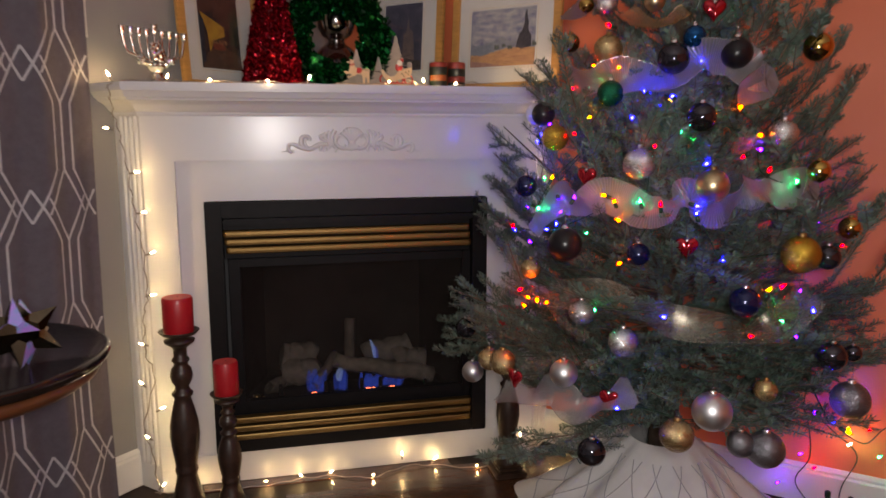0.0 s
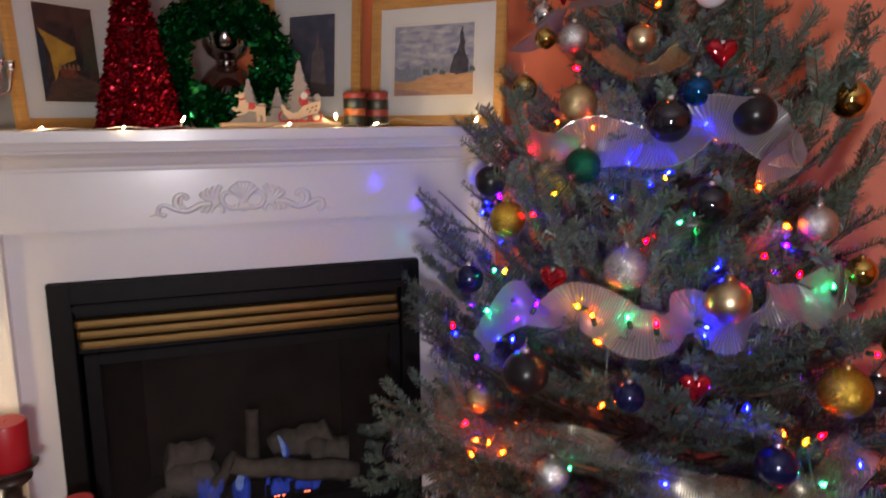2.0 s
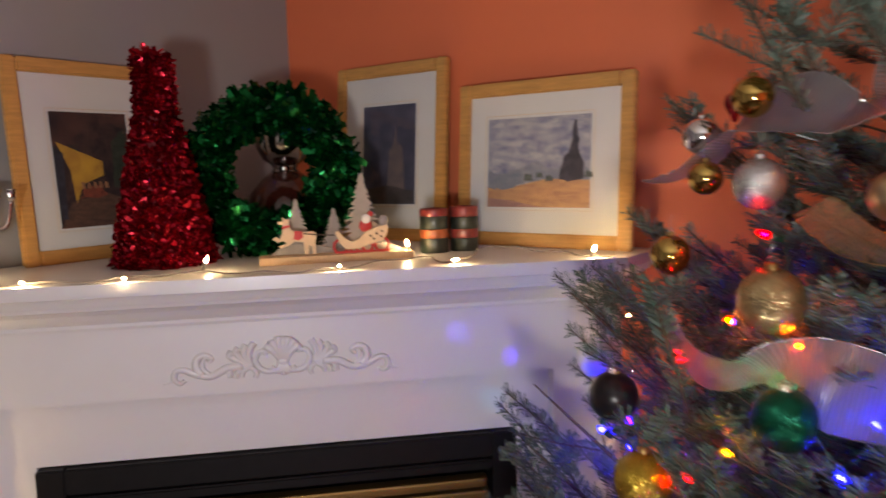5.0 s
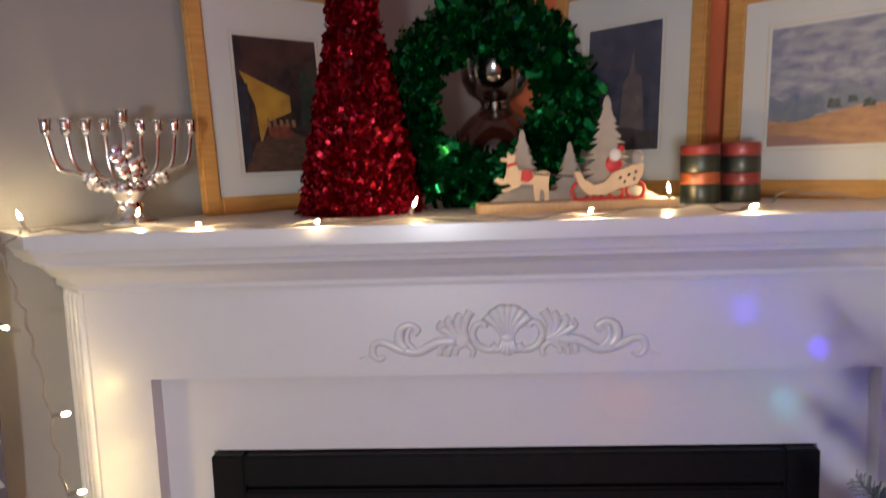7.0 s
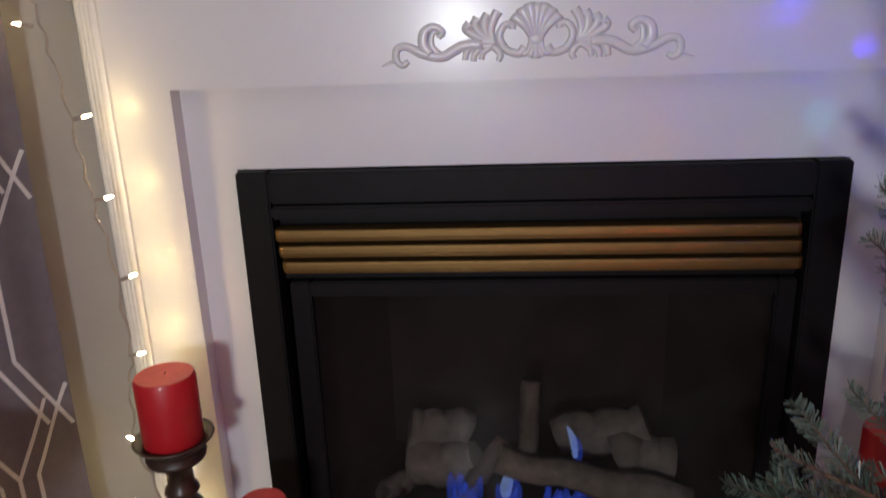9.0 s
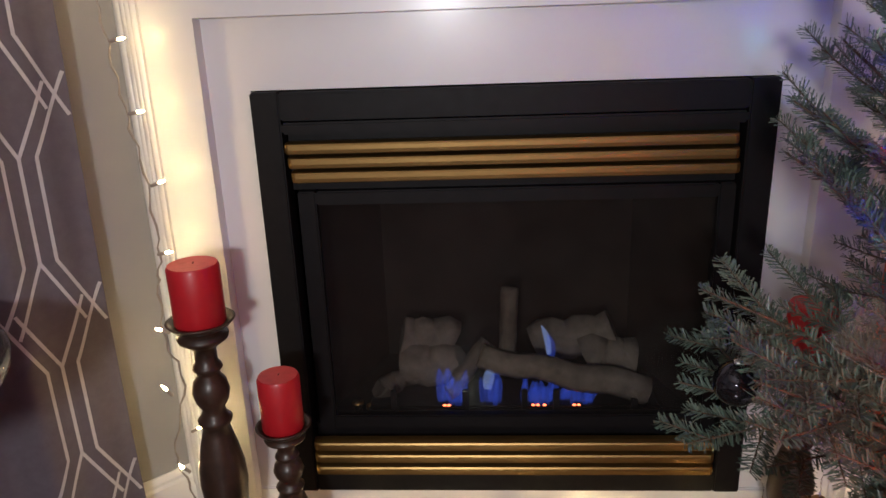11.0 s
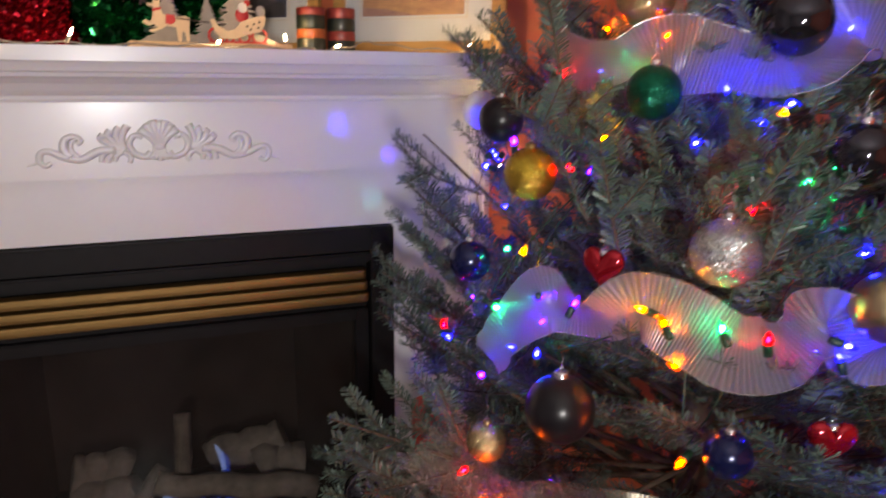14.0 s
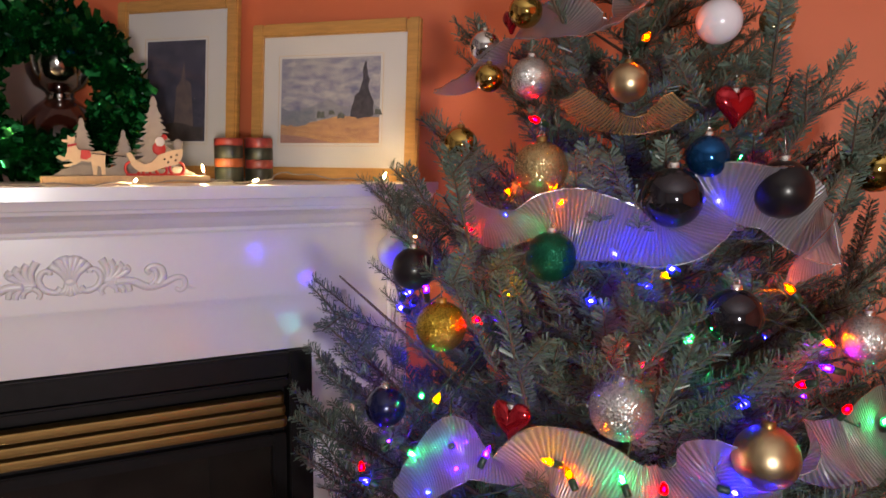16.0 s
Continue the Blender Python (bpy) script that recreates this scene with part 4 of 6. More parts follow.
    part("runner", box(bmesh.new(), -0.006, 0.098, -0.018, -0.013, 0.0145, 0.0185, 0.001), M["paint_red"], s, "red runner")
    part("rider", ball(ball(bmesh.new(), (0.054, -0.013, 0.066), 0.012, (1, 0.4, 1.1)), (0.064, -0.013, 0.088), 0.0055, (1, 0.5, 1)), M["paint_red"], ob, "plain red painted figure", True)
    part("beard", ball(bmesh.new(), (0.055, -0.017, 0.079), 0.0085, (1, 0.35, 1.1)), M["paint_white"], ob, "plain white shape", True)
    part("sack", ball(bmesh.new(), (0.088, -0.012, 0.074), 0.009, (1, 0.5, 1.2)), M["grey_ply"], ob, "", True)


sleigh_scene((0.470, 2.722, SHELF), 5)


# ---- striped pillar candles ----
def pillar(at, h, bands):
    ob = thing("pillar_candle", "striped pillar candle in dark green, orange and rust", "candle", at, "pillar candles on the mantel")
    z = 0.0
    for k, (dz, mat) in enumerate(bands):
        dz *= h
        r = 0.0325
        prof = [(r - 0.0008, z), (r, z + 0.002), (r, z + dz - 0.002), (r - 0.0008, z + dz)]
        if k == len(bands) - 1:
            prof += [(r - 0.004, z + dz + 0.0015), (r - 0.008, z + dz - 0.004), (0.0, z + dz - 0.007)]
        part("wax_band", lathe(bmesh.new(), prof, 28), M[mat], ob, smooth=True)
        z += dz
    part("wick", tube(bmesh.new(), [(0, 0, z - 0.008), (0.001, 0, z), (0.002, 0, z + 0.004)], 0.0009, 6), M["dark_wood"], ob)


pillar((0.690, 2.786, SHELF), 0.098, ((0.34, "wax_green"), (0.20, "wax_orange"), (0.30, "wax_green"), (0.16, "wax_rust")))
pillar((0.762, 2.800, SHELF), 0.100, ((0.30, "wax_green"), (0.20, "wax_rust"), (0.28, "wax_green"), (0.22, "wax_rust")))


# ---- candlesticks ----
def candlestick(at, h, wax_r, wax_h, s):
    ob = thing("candlestick", "dark carved wooden candlestick with a red pillar candle", "candlestick", at, "candlesticks by the fireplace")
    bw = 0.062 * s
    part("base", box(box(bmesh.new(), -bw, bw, -bw, bw, 0, 0.022, 0.004), -bw * 0.82, bw * 0.82, -bw * 0.82, bw * 0.82, 0.022, 0.04, 0.006), M["dark_wood"], ob, "square stepped base")
    p = [(0.052, 0.040), (0.050, 0.052), (0.044, 0.075), (0.036, 0.110), (0.031, 0.135), (0.034, 0.145), (0.036, 0.155), (0.032, 0.165), (0.034, 0.180), (0.040, 0.220), (0.045, 0.265), (0.043, 0.305), (0.035, 0.345), (0.028, 0.372), (0.024, 0.388), (0.030, 0.396), (0.032, 0.404), (0.024, 0.412), (0.020, 0.425), (0.030, 0.442), (0.034, 0.460), (0.030, 0.480), (0.020, 0.494), (0.022, 0.502), (0.027, 0.507), (0.025, 0.514), (0.020, 0.520), (0.020, 0.545), (0.030, 0.555), (0.044, 0.565), (0.046, 0.572), (0.030, 0.578), (0.026, 0.586)]
    k = (h - 0.04) / (0.586 - 0.04)
    part("turned_shaft", lathe(bmesh.new(), [(r * s, 0.04 + (z - 0.04) * k) for r, z in p], 28), M["dark_wood"], ob, smooth=True)
    part("drip_dish", lathe(bmesh.new(), [(0.022 * s, h - 0.002), (0.050 * s, h + 0.004), (0.058 * s, h + 0.012), (0.061 * s, h + 0.016), (0.055 * s, h + 0.016), (0.050 * s, h + 0.010), (0.0, h + 0.009)], 36), M["dark_wood"], ob, smooth=True)
    z = h + 0.0095
    r = wax_r
    c = part("candle", lathe(bmesh.new(), [(r - 0.002, z), (r, z + 0.004), (r * 0.995, z + wax_h * 0.5), (r, z + wax_h - 0.006), (r - 0.003, z + wax_h)], 36, caps=False), M["wax_red"], ob, "red wax pillar candle", True)
    part("wax_pool", lathe(bmesh.new(), [(r - 0.003, z + wax_h), (r - 0.008, z + wax_h - 0.002), (r * 0.4, z + wax_h - 0.006), (0.0, z + wax_h - 0.006)], 28), M["wax_top"], c, "paler worn candle top", True)
    part("wick", tube(bmesh.new(), [(0, 0, z + wax_h - 0.008), (0.001, 0, z + wax_h), (0.003, 0, z + wax_h + 0.003)], 0.001, 6), M["dark_wood"], c)


candlestick((-0.211, 2.455, 0.0), 0.592, 0.0455, 0.112, 1.0)
candlestick((-0.078, 2.440, 0.0), 0.386, 0.0385, 0.108, 0.84)
candlestick((0.872, 2.490, 0.0), 0.482, 0.0420, 0.118, 0.92)

# ---- wall plate ----
W0 = CORNER + U * 1.17
sw = thing("light_switch", "small white switch plate on the grey wall", "light switch", (W0.x, W0.y, 1.50), rz=45)
part("plate", box(bmesh.new(), -0.020, 0.020, -0.008, -0.001, 0, 0.12, 0.002), M["plate"], sw)
part("rocker", box(bmesh.new(), -0.010, 0.010, -0.011, -0.008, 0.04, 0.08, 0.002), M["plate"], sw)

# ---- curtain with woven lattice ----
C0 = CORNER + U * 1.198 + V * 0.075


def fold(s):
    """How far the cloth stands off its line, s metres along."""
    return 0.013 * math.sin(s * 27.0 + 0.6) + 0.006 * math.sin(s * 61.0 + 1.0)


curtain = thing("curtain", "grey violet curtain with white lattice pattern hanging to floor", "curtain", (C0.x, C0.y, 0.0), rz=45 + 180)
# local x runs along the wall away from the mantel, local y into the wall side
CW, CH = 0.95, 2.45


def cloth_at(s, z, off=0.0):
    flare = 1.0 + 0.10 * (1 - z / CH)
    return Vector((s + 0.006 * math.sin(z * 3.0), -fold(s) * flare + off, z))


nx, nz = 150, 26
vs = [cloth_at(CW * i / nx, 0.012 + (CH - 0.012) * k / nz, o) for o in (0.0, -0.004) for k in range(nz + 1) for i in range(nx + 1)]
fs = []
half = (nx + 1) * (nz + 1)
for o in (0, half):
    for k in range(nz):
        for i in range(nx):
            a = o + k * (nx + 1) + i
            fs.append((a, a + 1, a + nx + 2, a + nx + 1) if not o else (a, a + nx + 1, a + nx + 2, a + 1))
share("cloth", raw_mesh("cloth", vs, fs, M["curtain"], True), curtain, Matrix.Identity(4))


def lattice():
    """Stretched interlaced hexagons, woven into the cloth."""
    w, pw, ph = 0.0032, 0.205, 0.40
    V_, F_ = [], []

    def line(pts):
        dense = []
        for (a, b), (c, d) in zip(pts, pts[1:]):
            n = max(2, int(math.hypot(c - a, d - b) / 0.010))
            dense += [(a + (c - a) * i / n, b + (d - b) * i / n) for i in range(n)]
        dense.append(pts[-1])
        first = True
        for i, (a, b) in enumerate(dense):
            p, q = dense[max(i - 1, 0)], dense[min(i + 1, len(dense) - 1)]
            dx, dz = q[0] - p[0], q[1] - p[1]
            ln = math.hypot(dx, dz) or 1
            px, pz = -dz / ln * w, dx / ln * w
            if not (0.004 < a < CW - 0.004 and 0.016 < b < CH - 0.01):
                first = True
                continue
            V_.extend([cloth_at(a + px, b + pz, 0.0012), cloth_at(a - px, b - pz, 0.0012)])
            if not first:
                n = len(V_)
                F_.append((n - 4, n - 3, n - 1, n - 2))
            first = False

    for c in range(-1, int(CW / pw) + 2):
        for r in range(-1, int(CH / ph) + 2):
            x, z = c * pw, r * ph
            for s in (-1, 1):
                line([(x, z + ph * 0.62), (x + s * pw * 0.36, z + ph * 0.24), (x + s * pw * 0.36, z - ph * 0.24), (x, z - ph * 0.62)])
                for e in (-1, 1):
                    line([(x + pw * 0.5, z + e * ph * 0.24), (x + pw * 0.5 + s * pw * 0.30, z + e * ph * 0.56)])
            line([(x + pw * 0.5, z + ph * 0.24), (x + pw * 0.5, z - ph * 0.24)])
    return V_, F_


share("lattice_weave", raw_mesh("lattice_weave", *lattice(), M["lattice"], True), curtain, Matrix.Identity(4), "white woven lattice lines")
part("rod", tube(bmesh.new(), [(-0.06, 0, CH + 0.005), (CW + 0.1, 0, CH + 0.005)], 0.012, 12), M["dark_wood"], curtain, "dark curtain rod", True)

# ---- side table and star ----
TZ = 0.680
table = thing("side_table", "round side table with glossy black top and brown apron", "side table", (-0.660, 2.000, 0.0))
part("tabletop", lathe(bmesh.new(), [(0.0, TZ - 0.03), (0.305, TZ - 0.03), (0.330, TZ - 0.022), (0.340, TZ - 0.010), (0.343, TZ + 0.004), (0.336, TZ + 0.010), (0.326, TZ + 0.009), (0.316, TZ + 0.001), (0.0, TZ)], 64), M["table_top"], table, "glossy black rimmed top", True)
part("apron", lathe(bmesh.new(), [(0.230, TZ - 0.085), (0.285, TZ - 0.070), (0.312, TZ - 0.050), (0.316, TZ - 0.034), (0.300, TZ - 0.030)], 48), M["table_wood"], table, "brown turned apron", True)
part("pedestal", lathe(bmesh.new(), [(0.045, 0.06), (0.055, 0.10), (0.035, 0.16), (0.030, 0.30), (0.048, 0.42), (0.036, 0.52), (0.050, TZ - 0.085), (0.230, TZ - 0.084)], 24), M["table_wood"], table, smooth=True)
for k in range(3):
    a = math.radians(120 * k + 20)
    part("leg", tube(bmesh.new(), smooth_line([(0.03 * math.cos(a), 0.03 * math.sin(a), 0.11), (0.12 * math.cos(a), 0.12 * math.sin(a), 0.08), (0.20 * math.cos(a), 0.20 * math.sin(a), 0.018)], 5), lambda t: 0.026 - 0.010 * t, 10), M["table_wood"], table, smooth=True)


def foil_star(at, r):
    """A many-pointed star of mirrored pyramids."""
    ob = thing("star_ornament", "faceted mirrored star with iridescent violet sides", "ornament", at)
    # twelve points of a small stellated form
    bm = bmesh.new()
    bmesh.ops.create_icosphere(bm, subdivisions=1, radius=r * 0.45, matrix=Matrix.Rotation(0.35, 4, "X") @ Matrix.Rotation(0.5, 4, "Z"))
    ico = []
    for v in bm.verts:
        if len(v.link_edges) == 5:
            ring = [e.other_vert(v).co.copy() for e in v.link_edges]
            ico.append((v.co.copy(), ring))
    bm.free()
    dm, im = bmesh.new(), bmesh.new()
    k = 0
    for c, ring in ico:
        n = c.normalized()
        ax = n.orthogonal().normalized()
        ay = n.cross(ax)
        ring.sort(key=lambda q: math.atan2((q - c).dot(ay), (q - c).dot(ax)))
        tip = n * r
        for i in range(5):
            k += 1
            tgt = im if k % 5 == 1 else dm
            f = [tgt.verts.new(q) for q in (ring[i], ring[(i + 1) % 5], tip)]
            tgt.faces.new(f)
    low = min(v.co.z for v in list(dm.verts) + list(im.verts))
    for b in (dm, im):
        for v in b.verts:
            v.co.z -= low
        bmesh.ops.recalc_face_normals(b, faces=b.faces)
    part("mirror_shell", dm, material("bronze mirror", (0.20, 0.16, 0.11), 0.08, 1.0, 0.3, 20), ob)
    m = material("iridescent foil", (0.62, 0.26, 0.95), 0.3, 0.35, 0, 34, 0.3, 60, second=(0.15, 0.45, 0.75))
    part("iridescent_foil", im, m, ob, "iridescent violet facets")


foil_star((-0.475, 1.905, TZ), 0.092)

# ---- fir tree ----
TX, TY = 1.20, 2.01
WALL_SUM = CORNER.x + CORNER.y


def girth(z):
    """How far the branch tips stand from the trunk."""
    return max(0.05, min(0.68, 0.30 + 0.43 * (1.55 - z)))


tree = thing("christmas_tree", "fresh fir christmas tree with blue green needles", "christmas tree", (TX, TY, 0.0))
part("trunk", tube(bmesh.new(), [(0, 0, 0.06 + 0.24 * k) for k in range(11)], lambda t: 0.042 * (1 - t) + 0.006, 14), M["bark"], tree, smooth=True)
rs = np.random.RandomState(11)
# where some of the outer branch tips stand
TIPS = [
    (0.829, 2.172, 1.405), (0.797, 2.176, 1.368), (0.748, 2.196, 1.225), (0.723, 2.205, 1.146), (0.732, 2.215, 1.066), (0.685, 2.223, 0.994),
    (0.929, 2.137, 1.641), (0.878, 2.157, 1.484), (0.922, 1.779, 1.435), (0.860, 1.792, 1.304), (0.930, 1.651, 1.165), (1.302, 1.703, 1.562),
    (1.384, 1.700, 1.480), (0.977, 1.637, 1.208), (0.587, 2.207, 0.751), (0.574, 2.228, 0.600), (0.668, 2.189, 0.937), (0.629, 1.669, 0.440),
    (1.456, 1.520, 0.848), (1.340, 1.446, 0.754), (1.360, 1.548, 1.044), (1.404, 1.659, 1.304), (0.602, 2.043, 0.704),
]
twigs, stems = [], []


def bez(a, b, c, t):
    t = t[:, None]
    return a * (1 - t) ** 2 + 2 * b * t * (1 - t) + c * t * t


def shoot(p, dirv, side, ln, thick, fan):
    """A straight young shoot; a long one carries a flat fan of shorter ones."""
    e = p + dirv * ln
    c = (p + e) / 2 - np.array([0, 0, 0.03 * ln])
    stems.append((p, c, e, thick, 0.0010))
    twigs.append((p, c, e))
    if not fan or ln < 0.13:
        return
    q = 0.30 + rs.uniform(0, 0.08)
    while q < 0.88:
        for g in (-1, 1):
            if rs.uniform() < 0.12:
                continue
            pp = bez(p, c, e, np.array([min(0.95, q + 0.02 * g)]))[0]
            dd = dirv * 0.74 + side * g * 0.67 + rs.normal(0, 0.07, 3)
            dd /= np.linalg.norm(dd)
            e2 = pp + dd * min(0.11, (0.045 + 0.55 * (1 - q) * ln)) * rs.uniform(0.8, 1.15)
            stems.append((pp, (pp + e2) / 2, e2, 0.0014, 0.0009))
            twigs.append((pp, (pp + e2) / 2, e2))
        q += 0.085 / ln * rs.uniform(0.85, 1.2)


def grow(base, tip, lift, inner=False):
    """One main branch that sweeps up at its end, with a flat fan of paired side shoots."""
    base, tip = np.array(base, float), np.array(tip, float)
    out = np.array([tip[0] - base[0], tip[1] - base[1], 0.0])
    mid = base + out * 0.60 + np.array([0, 0, (tip[2] - base[2]) - max(lift, 0.0) * 0.72])
    ln = np.linalg.norm(mid - base) + np.linalg.norm(tip - mid)
    stems.append((base, mid, tip, 0.0070 * min(1.3, ln / 0.5), 0.0014))
    cut = 0.55 if inner else 0.38
    steps = np.linspace(cut, 1.0, 6)
    for s0, s1 in zip(steps, steps[1:]):
        a, c = bez(base, mid, tip, np.array([s0, s1]))
        b = bez(base, mid, tip, np.array([(s0 + s1) / 2]))[0] * 2 - (a + c) / 2
        twigs.append((a, b, c))
    side0 = np.cross(out / np.linalg.norm(out), [0, 0, 1.0])
    tilt = rs.uniform(-0.35, 0.35)
    s = 0.34 + rs.uniform(0, 0.08)
    while s < 0.88:
        for g in (-1, 1):
            if rs.uniform() < 0.10:
                continue
            p, p2 = bez(base, mid, tip, np.array([s + 0.012 * g, min(1, s + 0.05)]))
            d = (p2 - p) / (np.linalg.norm(p2 - p) + 1e-9)
            nrm = np.cross(side0, d)
            sd = side0 * math.cos(tilt) + nrm * math.sin(tilt)
            l = np.clip((0.10 + 0.66 * (1 - s)) * ln * rs.uniform(0.75, 1.15), 0.06, 0.23)
            dirv = d * 0.73 + sd * g * 0.66 + nrm * rs.uniform(-0.02, 0.16)
            dirv /= np.linalg.norm(dirv)
            sd2 = np.cross(np.cross(d, sd), dirv)
            sd2 /= np.linalg.norm(sd2) + 1e-9
            shoot(p, dirv, sd2, l, 0.0022, not inner)
        s += 0.125 / ln * rs.uniform(0.85, 1.2)


def inside(x, y):
    """Branches bend short of the wall behind."""
    over = (x + y) - (WALL_SUM - 0.07)
    return (x - over / 2, y - over / 2) if over > 0 else (x, y)


def rise(z):
    """How steeply the branches climb, by the height of their tips."""
    return -0.02 if z < 0.52 else 0.10 if z < 0.66 else 0.32 if z < 0.85 else 0.55 if z < 1.05 else 0.78


for x, y, z in TIPS:
    r = math.hypot(x - TX, y - TY)
    grow((TX, TY, max(0.36, z - rise(z) * r)), (x, y, z), rise(z) * r * 0.8)
count, z = 0, 0.52
while z < 2.26:
    a = count * 2.39996 + rs.uniform(-0.2, 0.2)
    r = girth(z) * rs.uniform(0.80, 0.98) * (0.85 if math.cos(a - 2.75) > 0.45 else 1.0)
    x, y = inside(TX + r * math.cos(a), TY + r * math.sin(a))
    r = math.hypot(x - TX, y - TY)
    grow((TX, TY, max(0.36, z - rise(z) * r)), (x, y, z), rise(z) * r * 0.8)
    z += 0.0160 if z < 0.9 else 0.0122 if z < 1.7 else 0.03
    count += 1
# shorter growth between them, near the trunk
for k in range(60):
    a, z = k * 2.39996 + 0.7, 0.50 + 1.5 * k / 60
    r = girth(z) * rs.uniform(0.45, 0.72)
    x, y = inside(TX + r * math.cos(a), TY + r * math.sin(a))
    grow((TX, TY, max(0.36, z - 0.5 * rise(z) * r)), (x, y, z), 0.3 * r, True)
# the low boughs over the cloth
for k in range(15):
    a, z = -3.3 + 3.6 * k / 15, rs.uniform(0.54, 0.70)
    r = girth(z) * rs.uniform(0.5, 0.8)
    x, y = inside(TX + r * math.cos(a), TY + r * math.sin(a))
    grow((TX, TY, z), (x, y, z - 0.05 + 0.1 * r), 0.0)
# short drooping boughs just above the cloth
for k in range(16):
    a, z = -3.2 + 3.4 * k / 16, rs.uniform(0.45, 0.53)
    r = rs.uniform(0.22, 0.44)
    x, y = inside(TX + r * math.cos(a), TY + r * math.sin(a))
    grow((TX, TY, z), (x, y, z - 0.03), 0.0)
# young upright shoots on the outer boughs
for k in range(34):
    z = 0.80 + 0.95 * ((k * 0.618) % 1.0)
    a = -3.0 + 2.7 * ((k * 0.7549) % 1.0)
    r = girth(z) * rs.uniform(0.72, 0.86)
    o = np.array([math.cos(a), math.sin(a), 0.0])
    tg = np.array([-math.sin(a), math.cos(a), 0.0])
    d = o * 0.45 + tg * rs.uniform(-0.55, 0.55) + np.array([0, 0, 0.85])
    d /= np.linalg.norm(d)
    sd = np.cross(d, o)
    shoot(np.array([TX, TY, z]) + o * r, d, sd / np.linalg.norm(sd), rs.uniform(0.15, 0.23), 0.0032, True)
# ---- cloth round the foot of the tree ----
skirt = thing("tree_skirt", "white quilted cloth bunched round the tree foot", "tree skirt", (TX - 0.02, TY - 0.02, 0.0))


def skirt_at(a, t):
    r = 0.09 + 0.37 * t ** 0.9
    z = 0.31 * (1 - t) ** 1.25 + 0.012
    f = math.sin(a * 7 + 1.5 * math.sin(a * 2)) * 0.035 * t * (1 - 0.35 * t) + 0.02 * math.sin(a * 13 + 4 * t) * t
    p = Vector(((r + f) * math.cos(a), (r + f) * math.sin(a), max(0.004, z + f * 0.5 * (1 - t))))
    over = (p.x + p.y + TX + TY - 0.04) - (WALL_SUM - 0.04)
    if over > 0:
        p.x -= over / 2
        p.y -= over / 2
    return p


na, nt = 110, 18
vs = [skirt_at(2 * math.pi * i / na, k / nt) for k in range(nt + 1) for i in range(na)]
fs = [(k * na + i, k * na + (i + 1) % na, (k + 1) * na + (i + 1) % na, (k + 1) * na + i) for k in range(nt) for i in range(na)]
share("cloth", raw_mesh("cloth", vs, fs, M["cloth"], True), skirt, Matrix.Identity(4))
bm = bmesh.new()
for s in (-1, 1):
    for k in range(16):
        a0 = 2 * math.pi * k / 16
        tube(bm, [skirt_at(a0 + s * 1.1 * t, t) + Vector((0, 0, 0.002)) for t in np.linspace(0.1, 0.97, 16)], 0.0016, 5)
part("quilt_seams", bm, M["stitch"], skirt, "stitched diamond seams")

# ---- baubles ----
KIND = {
    "silver_mirror": "shiny silver mirror", "gold_mirror": "shiny gold mirror", "champagne": "satin champagne gold", "silver": "satin silver", "pearl": "frosted pearl white",
    "black": "satin black", "smoke": "smoky dark mirror", "navy": "dark navy blue", "blue": "shiny deep blue", "grey": "grey glitter", "silver_glitter": "silver glitter",
    "gold_glitter": "pale gold glitter", "yellow_glitter": "bright gold glitter", "green_glitter": "green glitter",
}


def one(fn, *args):
    bm = fn(bmesh.new(), *args)
    me = bpy.data.meshes.new("piece")
    bm.to_mesh(me)
    bm.free()
    me.shade_smooth()
    return me


def painted(me, mat):
    me = me.copy()
    me.materials.append(mat)
    return me


def cap_shape(bm):
    n = 20
    rows = []
    for r, z in ((0.21, 0.93), (0.21, 1.12), (0.16, 1.16), (0.0, 1.17)):
        rows.append([bm.verts.new((r * (1 + 0.06 * (i % 2)) * math.cos(2 * math.pi * i / n), r * (1 + 0.06 * (i % 2)) * math.sin(2 * math.pi * i / n), z)) for i in range(n)])
    for a, b in zip(rows, rows[1:]):
        for i in range(n):
            bm.faces.new((a[i], a[(i + 1) % n], b[(i + 1) % n], b[i]))
    return bm


def hook_shape(bm):
    pts = [(0.10 * math.cos(a), 0, 1.24 + 0.10 * math.sin(a)) for a in np.linspace(-math.pi / 2, 1.5 * math.pi, 13)]
    tube(bm, pts, 0.018, 5)
    return tube(bm, smooth_line([(0, 0, 1.33), (0.05, 0, 1.5), (0.02, 0.02, 1.8), (-0.08, 0.02, 2.0)], 4), 0.012, 5)


BALLS = {k: painted(one(lambda bm: ball(bm, (0, 0, 0), 1.0, (1, 1, 1), 40, 24)), m) for k, m in BALL.items()}
CAP = {k: painted(one(cap_shape), m) for k, m in (("silver", M["silver"]), ("brass", M["brass"]))}
HOOK = painted(one(hook_shape), M["wire"])


CLEAR = []
# lamps with a free way to the mantel
LEDS_OUT = []


for x, y, z, mx, mz in ((0.822, 2.10, 1.180, 0.71, 1.21), (0.930, 2.25, 1.085, 0.82, 1.15), (0.977, 2.095, 0.914, 0.80, 1.04), (0.86, 2.16, 1.26, 0.865, 1.26)):
    FACE_TO = Vector((mx - x, 2.62 - y, mz - z))
    LEDS_OUT.append((Vector((x, y, z)), FACE_TO))


